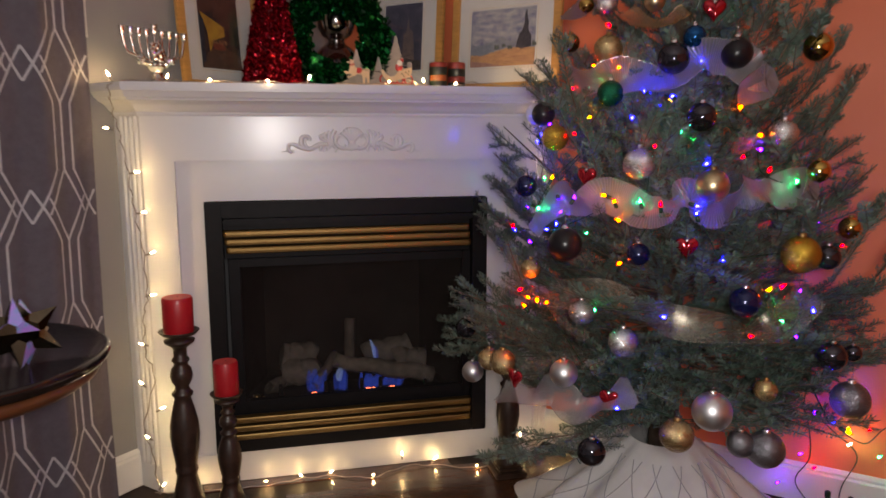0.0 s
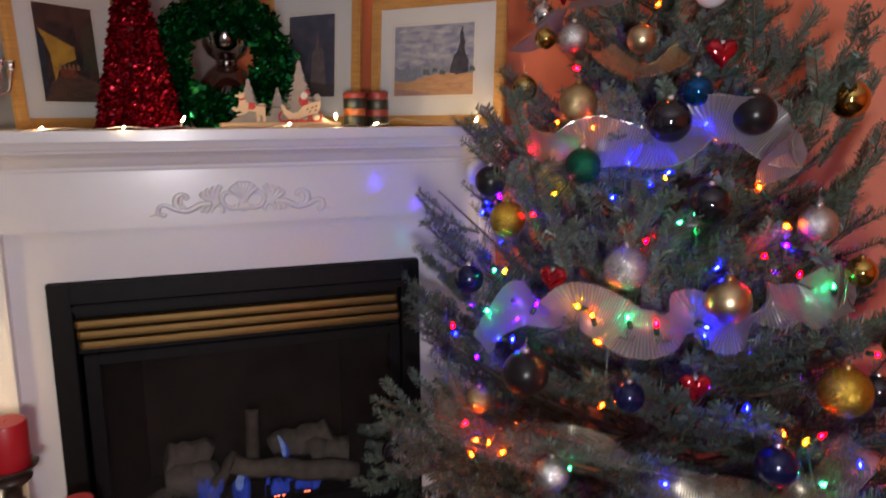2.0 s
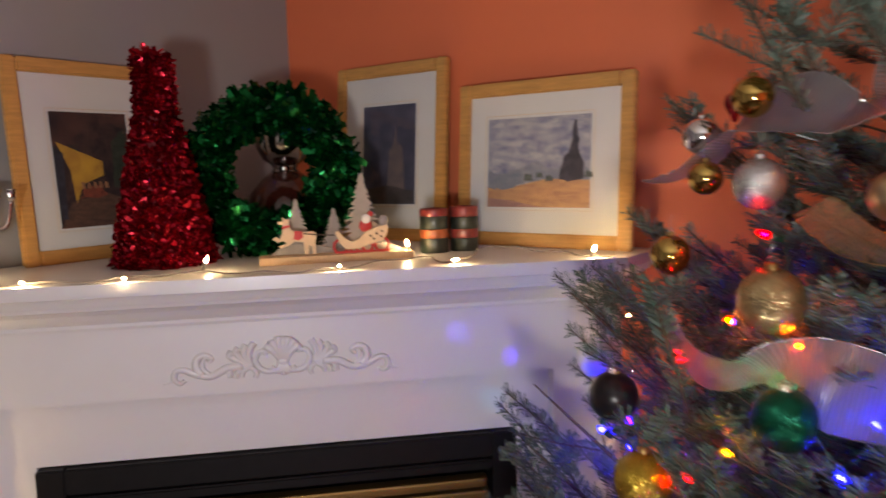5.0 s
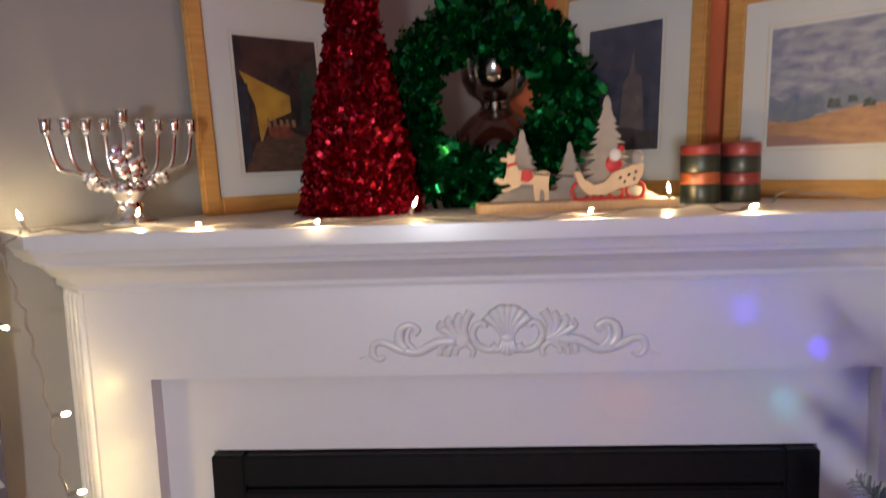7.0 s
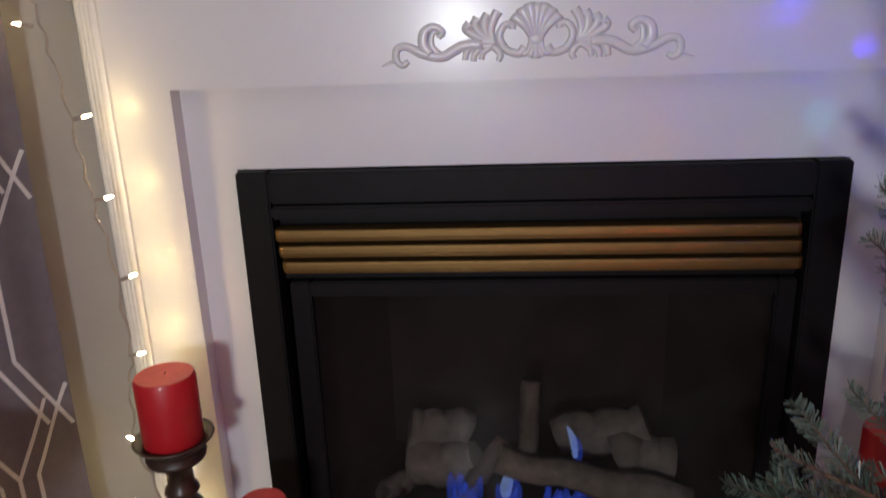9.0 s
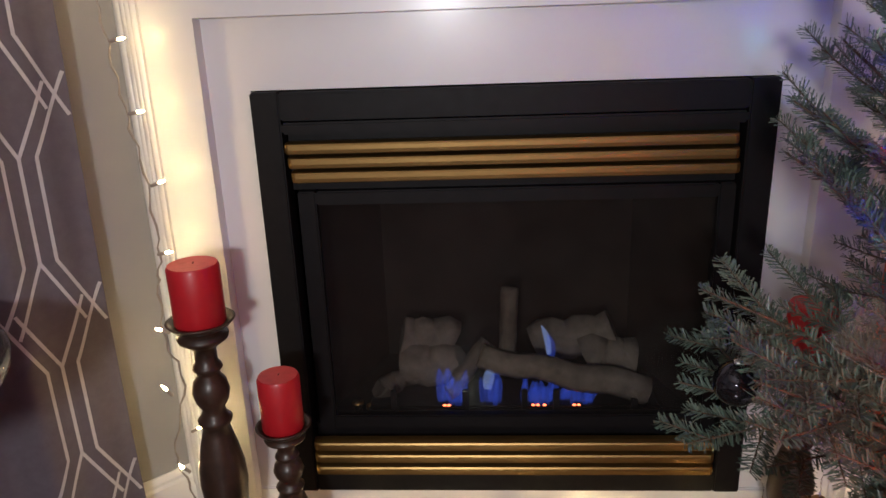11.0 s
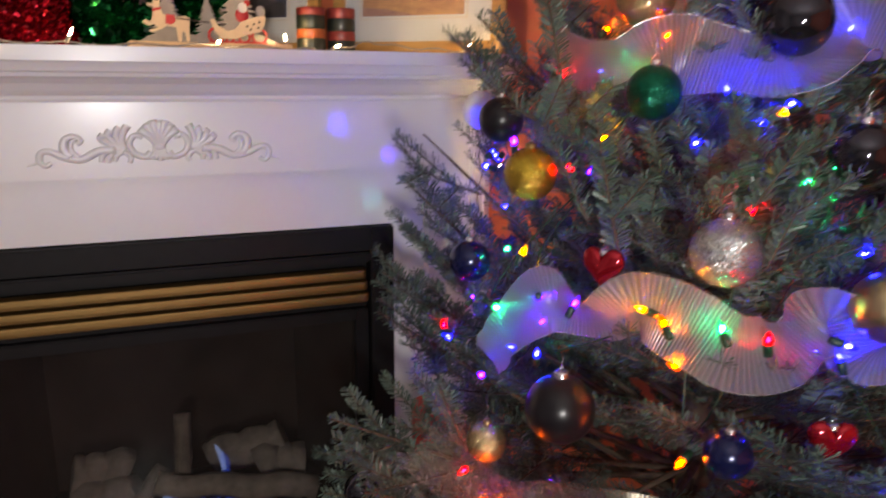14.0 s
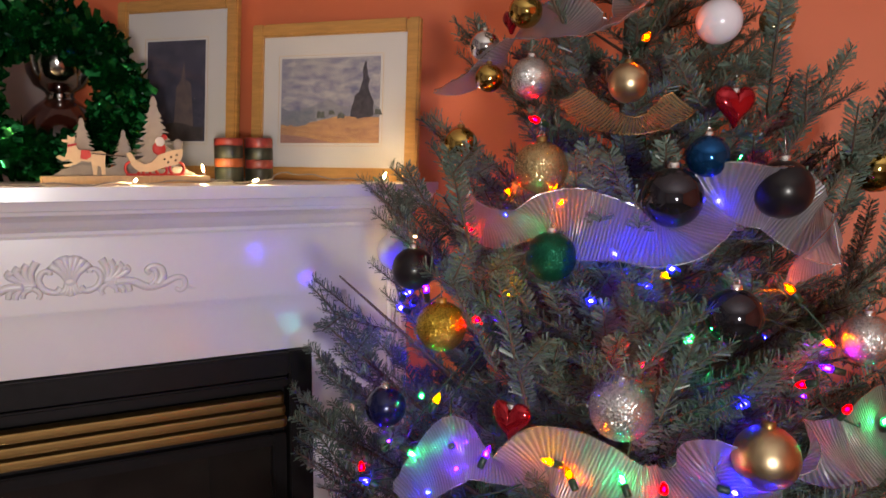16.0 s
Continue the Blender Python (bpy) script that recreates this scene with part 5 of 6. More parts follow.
def bauble(x, y, z, r, kind):
    r = min(r, 0.042)
    CLEAR.append((x, y, z, r + 0.006))
    ob = thing("bauble", f"{KIND[kind]} glass ball hanging on the fir tree", "bauble", (x, y, z), "baubles on the tree")
    ob.scale = (r, r, r)
    share("ball", BALLS[kind], ob, Matrix.Identity(4))
    share("cap", CAP["brass" if "gold" in kind or kind == "champagne" or "yellow" in kind else "silver"], ob, Matrix.Identity(4), "ribbed metal cap")
    share("hook", HOOK, ob, pose(0, 0, 0, 0, 0, (x * 1000) % 180))


def heart_mesh():
    bm = bmesh.new()
    n, rows = 36, []
    for k in range(-6, 7):
        t = k / 6
        sc = math.sqrt(max(0.0, 1 - t * t)) ** 0.8
        row = []
        for i in range(n):
            a = 2 * math.pi * i / n
            hx = 16 * math.sin(a) ** 3 / 16
            hz = (13 * math.cos(a) - 5 * math.cos(2 * a) - 2 * math.cos(3 * a) - math.cos(4 * a)) / 16
            row.append(bm.verts.new((hx * sc, t * 0.42, (hz + 0.15) * sc * 1.08)))
        rows.append(row)
    for a, b in zip(rows, rows[1:]):
        for i in range(n):
            bm.faces.new((a[i], a[(i + 1) % n], b[(i + 1) % n], b[i]))
    bmesh.ops.remove_doubles(bm, verts=bm.verts, dist=0.001)
    bmesh.ops.recalc_face_normals(bm, faces=bm.faces)
    me = bpy.data.meshes.new("piece")
    bm.to_mesh(me)
    bm.free()
    me.shade_smooth()
    return painted(me, BALL["red"])


HEART = heart_mesh()


def heart(x, y, z, r):
    CLEAR.append((x, y, z, r))
    ob = thing("heart_bauble", "shiny red glass heart hanging on the fir tree", "bauble", (x, y, z), "hearts on the tree", rz=math.degrees(math.atan2(y - TY, x - TX)) + 90)
    ob.scale = (r, r, r)
    share("heart", HEART, ob, Matrix.Identity(4))
    share("cap", CAP["silver"], ob, pose(0, 0, -0.28), "silver cap")
    share("hook", HOOK, ob, pose(0, 0, -0.28))


bauble(0.909, 2.006, 1.583, 0.0224, "silver_mirror")
bauble(0.914, 1.892, 1.527, 0.0280, "silver_glitter")
bauble(0.985, 1.782, 1.515, 0.0248, "champagne")
bauble(1.095, 1.743, 1.594, 0.0285, "pearl")
bauble(1.179, 1.724, 1.600, 0.0219, "gold_glitter")
bauble(0.898, 1.842, 1.408, 0.0349, "gold_glitter")
bauble(1.047, 1.705, 1.424, 0.0261, "blue")
bauble(1.000, 1.713, 1.375, 0.0367, "smoke")
bauble(1.130, 1.662, 1.385, 0.0359, "black")
bauble(1.388, 1.710, 1.411, 0.0350, "gold_mirror")
bauble(0.805, 2.029, 1.256, 0.0319, "black")
bauble(0.845, 2.185, 1.262, 0.0317, "pearl")
bauble(0.794, 1.917, 1.194, 0.0343, "yellow_glitter")
bauble(0.744, 1.991, 1.066, 0.0291, "navy")
bauble(0.909, 1.686, 1.135, 0.0378, "silver_glitter")
bauble(1.038, 1.590, 1.088, 0.0369, "champagne")
bauble(1.036, 1.643, 1.240, 0.0328, "smoke")
bauble(1.219, 1.598, 1.203, 0.0313, "silver_glitter")
bauble(0.885, 1.797, 1.299, 0.0316, "green_glitter")
bauble(0.864, 1.995, 1.440, 0.0245, "gold_mirror")
bauble(0.895, 1.970, 1.533, 0.0201, "gold_mirror")
bauble(0.932, 1.936, 1.623, 0.0235, "gold_mirror")
bauble(0.765, 1.769, 0.940, 0.0409, "black")
bauble(0.882, 1.625, 0.934, 0.0255, "navy")
bauble(1.217, 1.513, 0.938, 0.0438, "yellow_glitter")
bauble(1.291, 1.517, 0.928, 0.0279, "smoke")
bauble(1.071, 1.498, 0.841, 0.0331, "navy")
bauble(0.708, 1.845, 0.870, 0.0255, "gold_glitter")
bauble(0.772, 1.677, 0.794, 0.0302, "silver_glitter")
bauble(0.833, 1.590, 0.743, 0.0329, "silver_glitter")
bauble(0.588, 1.952, 0.576, 0.0287, "silver")
bauble(0.615, 1.891, 0.627, 0.0293, "gold_glitter")
bauble(0.633, 1.835, 0.636, 0.0328, "gold_glitter")
bauble(0.725, 1.663, 0.655, 0.0327, "silver")
bauble(0.976, 1.455, 0.618, 0.0421, "silver")
bauble(0.904, 1.469, 0.566, 0.0362, "gold_glitter")
bauble(0.751, 1.559, 0.505, 0.0314, "smoke")
bauble(1.072, 1.402, 0.546, 0.0392, "grey")
bauble(1.023, 1.419, 0.556, 0.0286, "grey")
bauble(1.088, 1.434, 0.663, 0.0240, "gold_glitter")
bauble(1.261, 1.447, 0.721, 0.0309, "smoke")
bauble(1.294, 1.422, 0.627, 0.0407, "grey")
bauble(1.323, 1.456, 0.721, 0.0188, "smoke")
bauble(1.391, 1.566, 0.985, 0.0263, "gold_mirror")
bauble(1.309, 1.584, 1.117, 0.0260, "gold_mirror")
bauble(0.623, 2.149, 0.642, 0.0299, "smoke")
heart(0.827, 1.791, 1.097, 0.0265)
heart(1.103, 1.718, 1.486, 0.0269)
heart(0.936, 1.978, 1.615, 0.0179)
heart(0.978, 1.585, 0.949, 0.0252)
heart(0.652, 1.791, 0.605, 0.0238)
heart(0.801, 1.583, 0.612, 0.0228)

# ---- ribbons ----
def ribbon(kind, width, pts):
    """A loose wired ribbon that weaves over the branch tips and rolls as it goes."""
    words = {"silver": "pleated sheer silver ribbon", "gold": "gold glitter ribbon", "organza": "clear organza ribbon", "white": "sheer white ribbon"}
    mid = Vector(pts[len(pts) // 2][:3])
    ob = thing("ribbon", words[kind] + " woven round the fir tree", "ribbon", tuple(mid), "ribbons on the tree")
    line = smooth_line([q[:3] for q in pts], 10)
    rolls = [v.x for v in smooth_line([(math.radians(q[3]), 0, 0) for q in pts], 10)]
    n = len(line)
    vs, uv, run, prev = [], [], 0.0, None
    cols = 9
    for i, p in enumerate(line):
        t = (line[min(i + 1, n - 1)] - line[max(i - 1, 0)]).normalized()
        out = Vector((p.x - TX, p.y - TY, 0.12)).normalized()
        if i % 4 == 0 and kind != "organza":
            CLEAR.append((p.x, p.y, p.z, 0.16 * width))
        roll = rolls[i]
        w = t.cross(out)
        w = (w if prev is None or w.dot(prev) > 0 else -w).normalized()
        prev = w
        w = (w * math.cos(roll) + out * math.sin(roll)).normalized()
        nrm = t.cross(w).normalized()
        wid = width * (1 if 1 < i < n - 2 else 0.8)
        for c in range(cols):
            s = c / (cols - 1) - 0.5
            crinkle = 0.0016 * math.sin(run * 900) * abs(s) * 2
            vs.append(p + w * (s * wid) + nrm * (0.30 * width * (0.25 - s * s) + crinkle) - mid)
            uv.append((run, s * wid))
        if i < n - 1:
            run += (line[i + 1] - p).length
    fs = [(i * cols + c, i * cols + c + 1, (i + 1) * cols + c + 1, (i + 1) * cols + c) for i in range(n - 1) for c in range(cols - 1)]
    me = raw_mesh("band", [tuple(v) for v in vs], fs, RIBBON[kind], True)
    layer_uv = me.uv_layers.new(name="UVMap")
    for lp in me.loops:
        layer_uv.data[lp.index].uv = uv[lp.vertex_index]
    share("band", me, ob, Matrix.Identity(4))
    for c in (0, cols - 1):
        bm = bmesh.new()
        tube(bm, [vs[i * cols + c] for i in range(0, n, 2)], 0.0004 if kind in ("organza", "white") else 0.0006, 5)
        part("wired_edge", bm, M["wire"] if kind != "gold" else M["brass"], ob)


ribbon("silver", 0.088, [(0.844, 1.972, 1.368, -35), (0.844, 1.901, 1.333, -50), (0.870, 1.839, 1.335, -80), (0.896, 1.802, 1.342, -45), (0.922, 1.763, 1.337, 5), (0.947, 1.736, 1.332, 25), (0.972, 1.709, 1.323, 38), (1.003, 1.690, 1.327, 50), (1.036, 1.688, 1.359, 40), (1.063, 1.683, 1.376, -30), (1.093, 1.672, 1.375, -50), (1.130, 1.660, 1.372, -40), (1.165, 1.642, 1.340, -5), (1.199, 1.634, 1.326, 30), (1.121, 1.629, 1.293, 60)])
ribbon("silver", 0.088, [(0.740, 1.917, 0.948, 5), (0.763, 1.904, 0.998, 10), (0.793, 1.860, 1.043, -15), (0.819, 1.791, 1.032, -60), (0.854, 1.758, 1.058, -30), (0.889, 1.708, 1.045, 10), (0.919, 1.671, 1.025, 18), (0.954, 1.646, 1.030, 30), (0.983, 1.636, 1.048, 60), (1.013, 1.627, 1.066, -55), (1.030, 1.606, 1.029, -60), (1.063, 1.593, 1.029, -40), (1.109, 1.592, 1.061, -65), (1.152, 1.590, 1.076, 40), (1.199, 1.585, 1.068, 20), (1.255, 1.594, 1.083, 10), (1.311, 1.605, 1.084, 15), (1.271, 1.582, 1.046, 40)])
ribbon("silver", 0.088, [(0.931, 2.139, 1.529, 60), (0.923, 2.022, 1.555, 50), (0.947, 1.975, 1.606, 30), (0.968, 1.911, 1.615, 15), (0.989, 1.860, 1.597, 40), (1.022, 1.832, 1.614, 50), (1.060, 1.827, 1.667, 15), (1.099, 1.806, 1.676, 15), (1.153, 1.805, 1.719, 40)])
ribbon("gold", 0.05, [(0.949, 1.854, 1.505, 30), (0.961, 1.816, 1.477, 30), (0.981, 1.785, 1.462, 40), (1.008, 1.763, 1.465, 40), (1.050, 1.750, 1.494, 20)])
ribbon("organza", 0.075, [(0.662, 1.978, 0.810, 35), (0.698, 1.814, 0.812, 65), (0.759, 1.714, 0.830, 5), (0.824, 1.641, 0.840, 35), (0.878, 1.582, 0.813, 65), (0.936, 1.537, 0.795, 5), (1.019, 1.495, 0.788, 35), (1.087, 1.472, 0.777, 65), (1.149, 1.472, 0.798, 5), (1.236, 1.488, 0.853, 35)])
ribbon("white", 0.075, [(0.619, 1.812, 0.571, 35), (0.657, 1.731, 0.582, 65), (0.704, 1.670, 0.614, 5), (0.736, 1.612, 0.584, 35), (0.787, 1.576, 0.613, 65), (0.837, 1.544, 0.647, 5)])

# ---- needles and twigs, thinned where an ornament hangs free ----
CLEAR = np.array(CLEAR)
AIM = np.array([tuple(v.normalized()) for _, v in LEDS_OUT])
LAMP = np.array([tuple(p) + (0.02,) for p, _ in LEDS_OUT])
FREE = np.stack([CLEAR[:, 0] - TX, CLEAR[:, 1] - TY, 0 * CLEAR[:, 0]], 1)
FREE /= np.linalg.norm(FREE, axis=1)[:, None]
FREE += np.array([-0.25, -0.55, 0.06])
FREE /= np.linalg.norm(FREE, axis=1)[:, None]

CLEAR, FREE = np.concatenate([CLEAR, LAMP]), np.concatenate([FREE, AIM])
REACH = np.array([0.22] * (len(CLEAR) - len(LAMP)) + [0.6] * len(LAMP))


def covers(a, b, c):
    """True where a twig would stand before an ornament."""
    p = bez(a, b, c, np.linspace(0.05, 1, 6))
    rel = p[:, None, :] - CLEAR[None, :, :3]
    along = (rel * FREE[None]).sum(2)
    off = np.linalg.norm(rel - along[..., None] * FREE[None], axis=2)
    return bool(((along > -0.005) & (along < REACH[None]) & (off < CLEAR[None, :, 3])).any())


twigs = [q for q in twigs if not covers(*q)]


def kept(a, b, c, r0, r1):
    """A main branch ends where its needles have been cut away before a lamp."""
    p = bez(a, b, c, np.linspace(0.05, 1, 12))
    rel = p[:, None, :] - LAMP[None, :, :3]
    along = (rel * AIM[None]).sum(2)
    off = np.linalg.norm(rel - along[..., None] * AIM[None], axis=2)
    if not ((along > -0.005) & (along < 0.6) & (off < 0.02)).any():
        return a, b, c, r0, r1
    m, e = bez(a, b, c, np.array([0.2, 0.4]))
    return a, m * 2 - (a + e) / 2, e, r0, r1


stems = [kept(*q) for q in stems if q[3] > 0.0035 or not covers(*q[:3])]
all_v, all_f, base_i = [], [], 0
for a, b, c in twigs:
    ln = np.linalg.norm(c - a)
    n = int(ln * 1250) + 6
    t = (np.arange(n) + rs.uniform(0, 1, n)) / n
    p = bez(a, b, c, t)
    d = (2 * (1 - t)[:, None] * (b - a) + 2 * t[:, None] * (c - b))
    d /= np.linalg.norm(d, axis=1)[:, None] + 1e-9
    s = np.cross(d, [0, 0, 1.0])
    s /= np.linalg.norm(s, axis=1)[:, None] + 1e-9
    u = np.cross(s, d)
    flat_ = rs.uniform(0, 1, n) < 0.70
    ph = np.where(flat_, rs.randint(0, 2, n) * math.pi + rs.normal(0.15, 0.25, n), rs.uniform(0.2, math.pi - 0.2, n))
    rad = s * np.cos(ph)[:, None] + u * (np.sin(ph) * 0.9)[:, None]
    rad /= np.linalg.norm(rad, axis=1)[:, None]
    lean = rs.uniform(0.50, 0.85, n)[:, None]
    dirn = d * lean + rad
    dirn /= np.linalg.norm(dirn, axis=1)[:, None]
    nl = (0.0235 * rs.uniform(0.8, 1.1, n) * (1 - 0.35 * t ** 6) * (0.75 + 0.25 * np.minimum(1, t * 6)))[:, None]
    wv = np.cross(dirn, u + 0.35 * rs.normal(size=(n, 3)))
    wv /= np.linalg.norm(wv, axis=1)[:, None] + 1e-9
    w = 0.0010
    e = p + dirn * nl
    v = np.stack([p - wv * w * 0.5, p + wv * w * 0.5, e - dirn * nl * 0.1 + wv * w, e - dirn * nl * 0.1 - wv * w], 1).reshape(-1, 3)
    all_v.append(v)
    all_f.append(base_i + np.arange(n * 4).reshape(n, 4))
    base_i += n * 4
origin = np.array([TX, TY, 0.0])
crown = share("needles", raw_mesh("needles", np.concatenate(all_v) - origin, np.concatenate(all_f), M["needle"]), tree, Matrix.Identity(4), "short blue green fir needles")
tagged(crown, kind="stuff")
vs, fs, base_i = [], [], 0
ring = np.array([[math.cos(k * math.pi / 2.5), math.sin(k * math.pi / 2.5)] for k in range(5)])
for a, b, c, r0, r1 in stems:
    rows = []
    for t in (0.0, 0.5, 1.0):
        p = bez(a, b, c, np.array([t]))[0]
        d = (c - a) / (np.linalg.norm(c - a) + 1e-9)
        s = np.cross(d, [0, 0.1, 1.0])
        s /= np.linalg.norm(s)
        u = np.cross(s, d)
        r = r0 + (r1 - r0) * t
        rows.append(p + (ring[:, :1] * s + ring[:, 1:] * u) * r)
    vs.append(np.concatenate(rows))
    for q in range(2):
        for k in range(5):
            fs.append((base_i + q * 5 + k, base_i + q * 5 + (k + 1) % 5, base_i + q * 5 + 5 + (k + 1) % 5, base_i + q * 5 + 5 + k))
    base_i += 15
tagged(share("branchwork", raw_mesh("branchwork", np.concatenate(vs) - origin, fs, M["bark"], True), tree, Matrix.Identity(4), "brown twigs and branches"), kind="stuff")


# ---- coloured lights on the tree ----
def bulb_shape(bm):
    """A faceted strawberry lamp."""
    n, rows = 9, []
    for k, (r, z) in enumerate(((0.0036, 0.0), (0.0050, 0.003), (0.0052, 0.006), (0.0044, 0.010), (0.0029, 0.014), (0.0010, 0.017))):
        rows.append([bm.verts.new((r * math.cos(2 * math.pi * (i + 0.5 * (k % 2)) / n), r * math.sin(2 * math.pi * (i + 0.5 * (k % 2)) / n), z)) for i in range(n)])
    for a, b in zip(rows, rows[1:]):
        for i in range(n):
            bm.faces.new((a[i], a[(i + 1) % n], b[(i + 1) % n], b[i]))
    bm.faces.new(rows[-1])
    return bm


def socket_shape(bm):
    return lathe(bm, [(0.0026, -0.014), (0.0046, -0.013), (0.0048, -0.001), (0.0044, 0.001)], 10)


def flat(me):
    me.polygons.foreach_set("use_smooth", [False] * len(me.polygons))
    return me


LED = {k: painted(flat(one(bulb_shape)), M["shell_" + k]) for k in HUE}
CORE = {k: painted(one(lambda bm: ball(bm, (0, 0, 0.007), 0.0022, (1, 1, 1.6), 8, 6)), M["core_" + k]) for k in HUE}
SOCKET = painted(one(socket_shape), M["cord_green"])
tree_lights = thing("tree_lights", "coloured faceted light string wound through the fir tree", "string lights", (TX, TY, 0.9))
spots = []


def tree_bulb(x, y, z, colour):
    k = len(spots)
    m = pose(x - TX, y - TY, z - 0.9, 60 + 70 * math.sin(k * 2.1), 50 * math.sin(k * 1.3), 40 * k)
    b = share("bulb", LED[colour], tree_lights, m, f"{'orange' if colour == 'amber' else colour} lamp")
    share("core", CORE[colour], b, Matrix.Identity(4))
    share("socket", SOCKET, b, Matrix.Identity(4))
    spots.append(Vector((x, y, z)))


tree_bulb(0.854, 1.954, 1.317, "red")
tree_bulb(0.833, 1.898, 1.206, "red")
tree_bulb(0.733, 2.058, 0.943, "red")
tree_bulb(0.950, 1.703, 1.171, "red")
tree_bulb(1.135, 1.614, 1.153, "red")
tree_bulb(0.949, 1.653, 1.036, "red")
tree_bulb(0.927, 1.889, 1.470, "red")
tree_bulb(0.925, 1.825, 1.367, "amber")
tree_bulb(1.141, 1.645, 1.258, "amber")
tree_bulb(1.031, 1.807, 1.575, "amber")
tree_bulb(1.172, 1.625, 1.202, "amber")
tree_bulb(0.871, 1.725, 1.040, "amber")
tree_bulb(0.886, 1.906, 1.371, "amber")
tree_bulb(1.001, 1.711, 1.282, "yellow")
tree_bulb(0.786, 1.918, 1.086, "yellow")
tree_bulb(0.858, 1.744, 1.056, "yellow")
tree_bulb(1.012, 1.678, 1.209, "green")
tree_bulb(0.895, 1.830, 1.301, "green")
tree_bulb(0.782, 1.954, 1.088, "green")
tree_bulb(0.757, 1.944, 1.014, "green")
tree_bulb(0.913, 1.680, 1.043, "green")
tree_bulb(0.824, 2.104, 1.200, "blue")
tree_bulb(0.815, 2.050, 1.201, "blue")
tree_bulb(0.955, 1.750, 1.290, "blue")
tree_bulb(0.730, 2.017, 0.943, "blue")
tree_bulb(1.054, 1.631, 1.137, "blue")
tree_bulb(1.062, 1.704, 1.364, "blue")
tree_bulb(1.043, 1.674, 1.247, "blue")
tree_bulb(1.011, 1.615, 1.043, "blue")
tree_bulb(0.820, 2.015, 1.220, "violet")
tree_bulb(0.750, 2.000, 1.005, "violet")
tree_bulb(0.787, 1.870, 1.044, "violet")
tree_bulb(0.806, 1.819, 1.043, "violet")
tree_bulb(1.180, 1.612, 1.165, "violet")
tree_bulb(0.703, 1.890, 0.810, "red")
tree_bulb(1.172, 1.518, 0.863, "red")
tree_bulb(1.085, 1.496, 0.765, "red")
tree_bulb(0.771, 1.721, 0.787, "red")
tree_bulb(1.185, 1.597, 1.115, "red")
tree_bulb(0.855, 1.965, 1.323, "red")
tree_bulb(0.699, 1.855, 0.766, "amber")
tree_bulb(0.717, 1.823, 0.787, "amber")
tree_bulb(0.876, 1.699, 1.003, "amber")
tree_bulb(0.863, 1.668, 0.909, "amber")
tree_bulb(1.140, 1.516, 0.856, "yellow")
tree_bulb(0.858, 1.862, 1.243, "yellow")
tree_bulb(1.292, 1.425, 0.555, "yellow")
tree_bulb(0.805, 1.680, 0.794, "green")
tree_bulb(1.159, 1.493, 0.792, "green")
tree_bulb(1.028, 1.661, 1.194, "green")
tree_bulb(1.260, 1.592, 1.089, "green")
tree_bulb(0.929, 1.572, 0.797, "blue")
tree_bulb(1.059, 1.555, 0.919, "blue")
tree_bulb(1.251, 1.500, 0.804, "blue")
tree_bulb(1.050, 1.670, 1.243, "blue")
tree_bulb(0.967, 1.728, 1.271, "blue")
tree_bulb(0.772, 1.841, 0.975, "blue")
tree_bulb(1.190, 1.483, 0.758, "violet")
tree_bulb(1.220, 1.433, 0.601, "violet")
tree_bulb(0.735, 1.918, 0.923, "violet")
tree_bulb(0.787, 1.925, 0.955, "blue")
tree_bulb(0.805, 1.881, 1.008, "violet")
tree_bulb(0.953, 1.750, 1.299, "blue")
tree_bulb(0.936, 1.787, 1.241, "blue")
tree_bulb(0.995, 1.712, 1.290, "blue")
tree_bulb(1.026, 1.625, 1.016, "blue")
tree_bulb(0.868, 2.190, 1.187, "blue")
tree_bulb(1.165, 1.483, 0.797, "green")
tree_bulb(1.033, 1.528, 0.926, "blue")
tree_bulb(0.700, 1.821, 0.801, "amber")
tree_bulb(0.726, 1.764, 0.802, "amber")
tree_bulb(0.677, 1.794, 0.783, "amber")
# the lamps that face the mantel throw the most light on it
FACING = {k: painted(one(lambda bm: ball(bm, (0, 0, 0.007), 0.0034, (1, 1, 1.4), 8, 6)), M["core_" + k + "_facing"]) for k in ("blue", "green")}
for x, y, z, c in ((0.822, 2.10, 1.180, "blue"), (0.930, 2.25, 1.085, "blue"), (0.977, 2.095, 0.914, "green"), (0.86, 2.16, 1.26, "blue")):
    b = share("bulb", LED[c], tree_lights, pose(x - TX, y - TY, z - 0.9, -80, 0, 20), c + " lamp facing the mantel")
    share("core", FACING[c], b, Matrix.Identity(4))
    share("socket", SOCKET, b, Matrix.Identity(4))
    spots.append(Vector((x, y, z)))
# Added spot lamps: their pools stand in for bulb reflections in the gloss paint.
for (p, v), tint, watts in zip(LEDS_OUT, ((0.02, 0.03, 1.0), (0.08, 0.02, 1.0), (0.02, 0.75, 0.85), (0.16, 0.04, 1.0)), (3.6, 2.8, 1.2, 1.6)):
    glint_lamp = bpy.data.lights.new("bulb_glint_lamp", "SPOT")
    glint_lamp.energy, glint_lamp.color, glint_lamp.shadow_soft_size = watts, tint, 0.002
    glint_lamp.spot_size, glint_lamp.spot_blend = math.radians(7.0), 1.0
    ob = new("bulb_glint_lamp", glint_lamp)
    ob.matrix_world = Matrix.Translation(p + v.normalized() * 0.025) @ v.to_track_quat("-Z", "Y").to_matrix().to_4x4()
for k in range(9):
    z = 0.66 + 0.055 * k
    x = 1.64 + 0.065 * math.sin(k * 2.7)
    tree_bulb(x, WALL_SUM - x - 0.12, z, ("violet", "violet", "blue", "violet", "red")[k % 5])
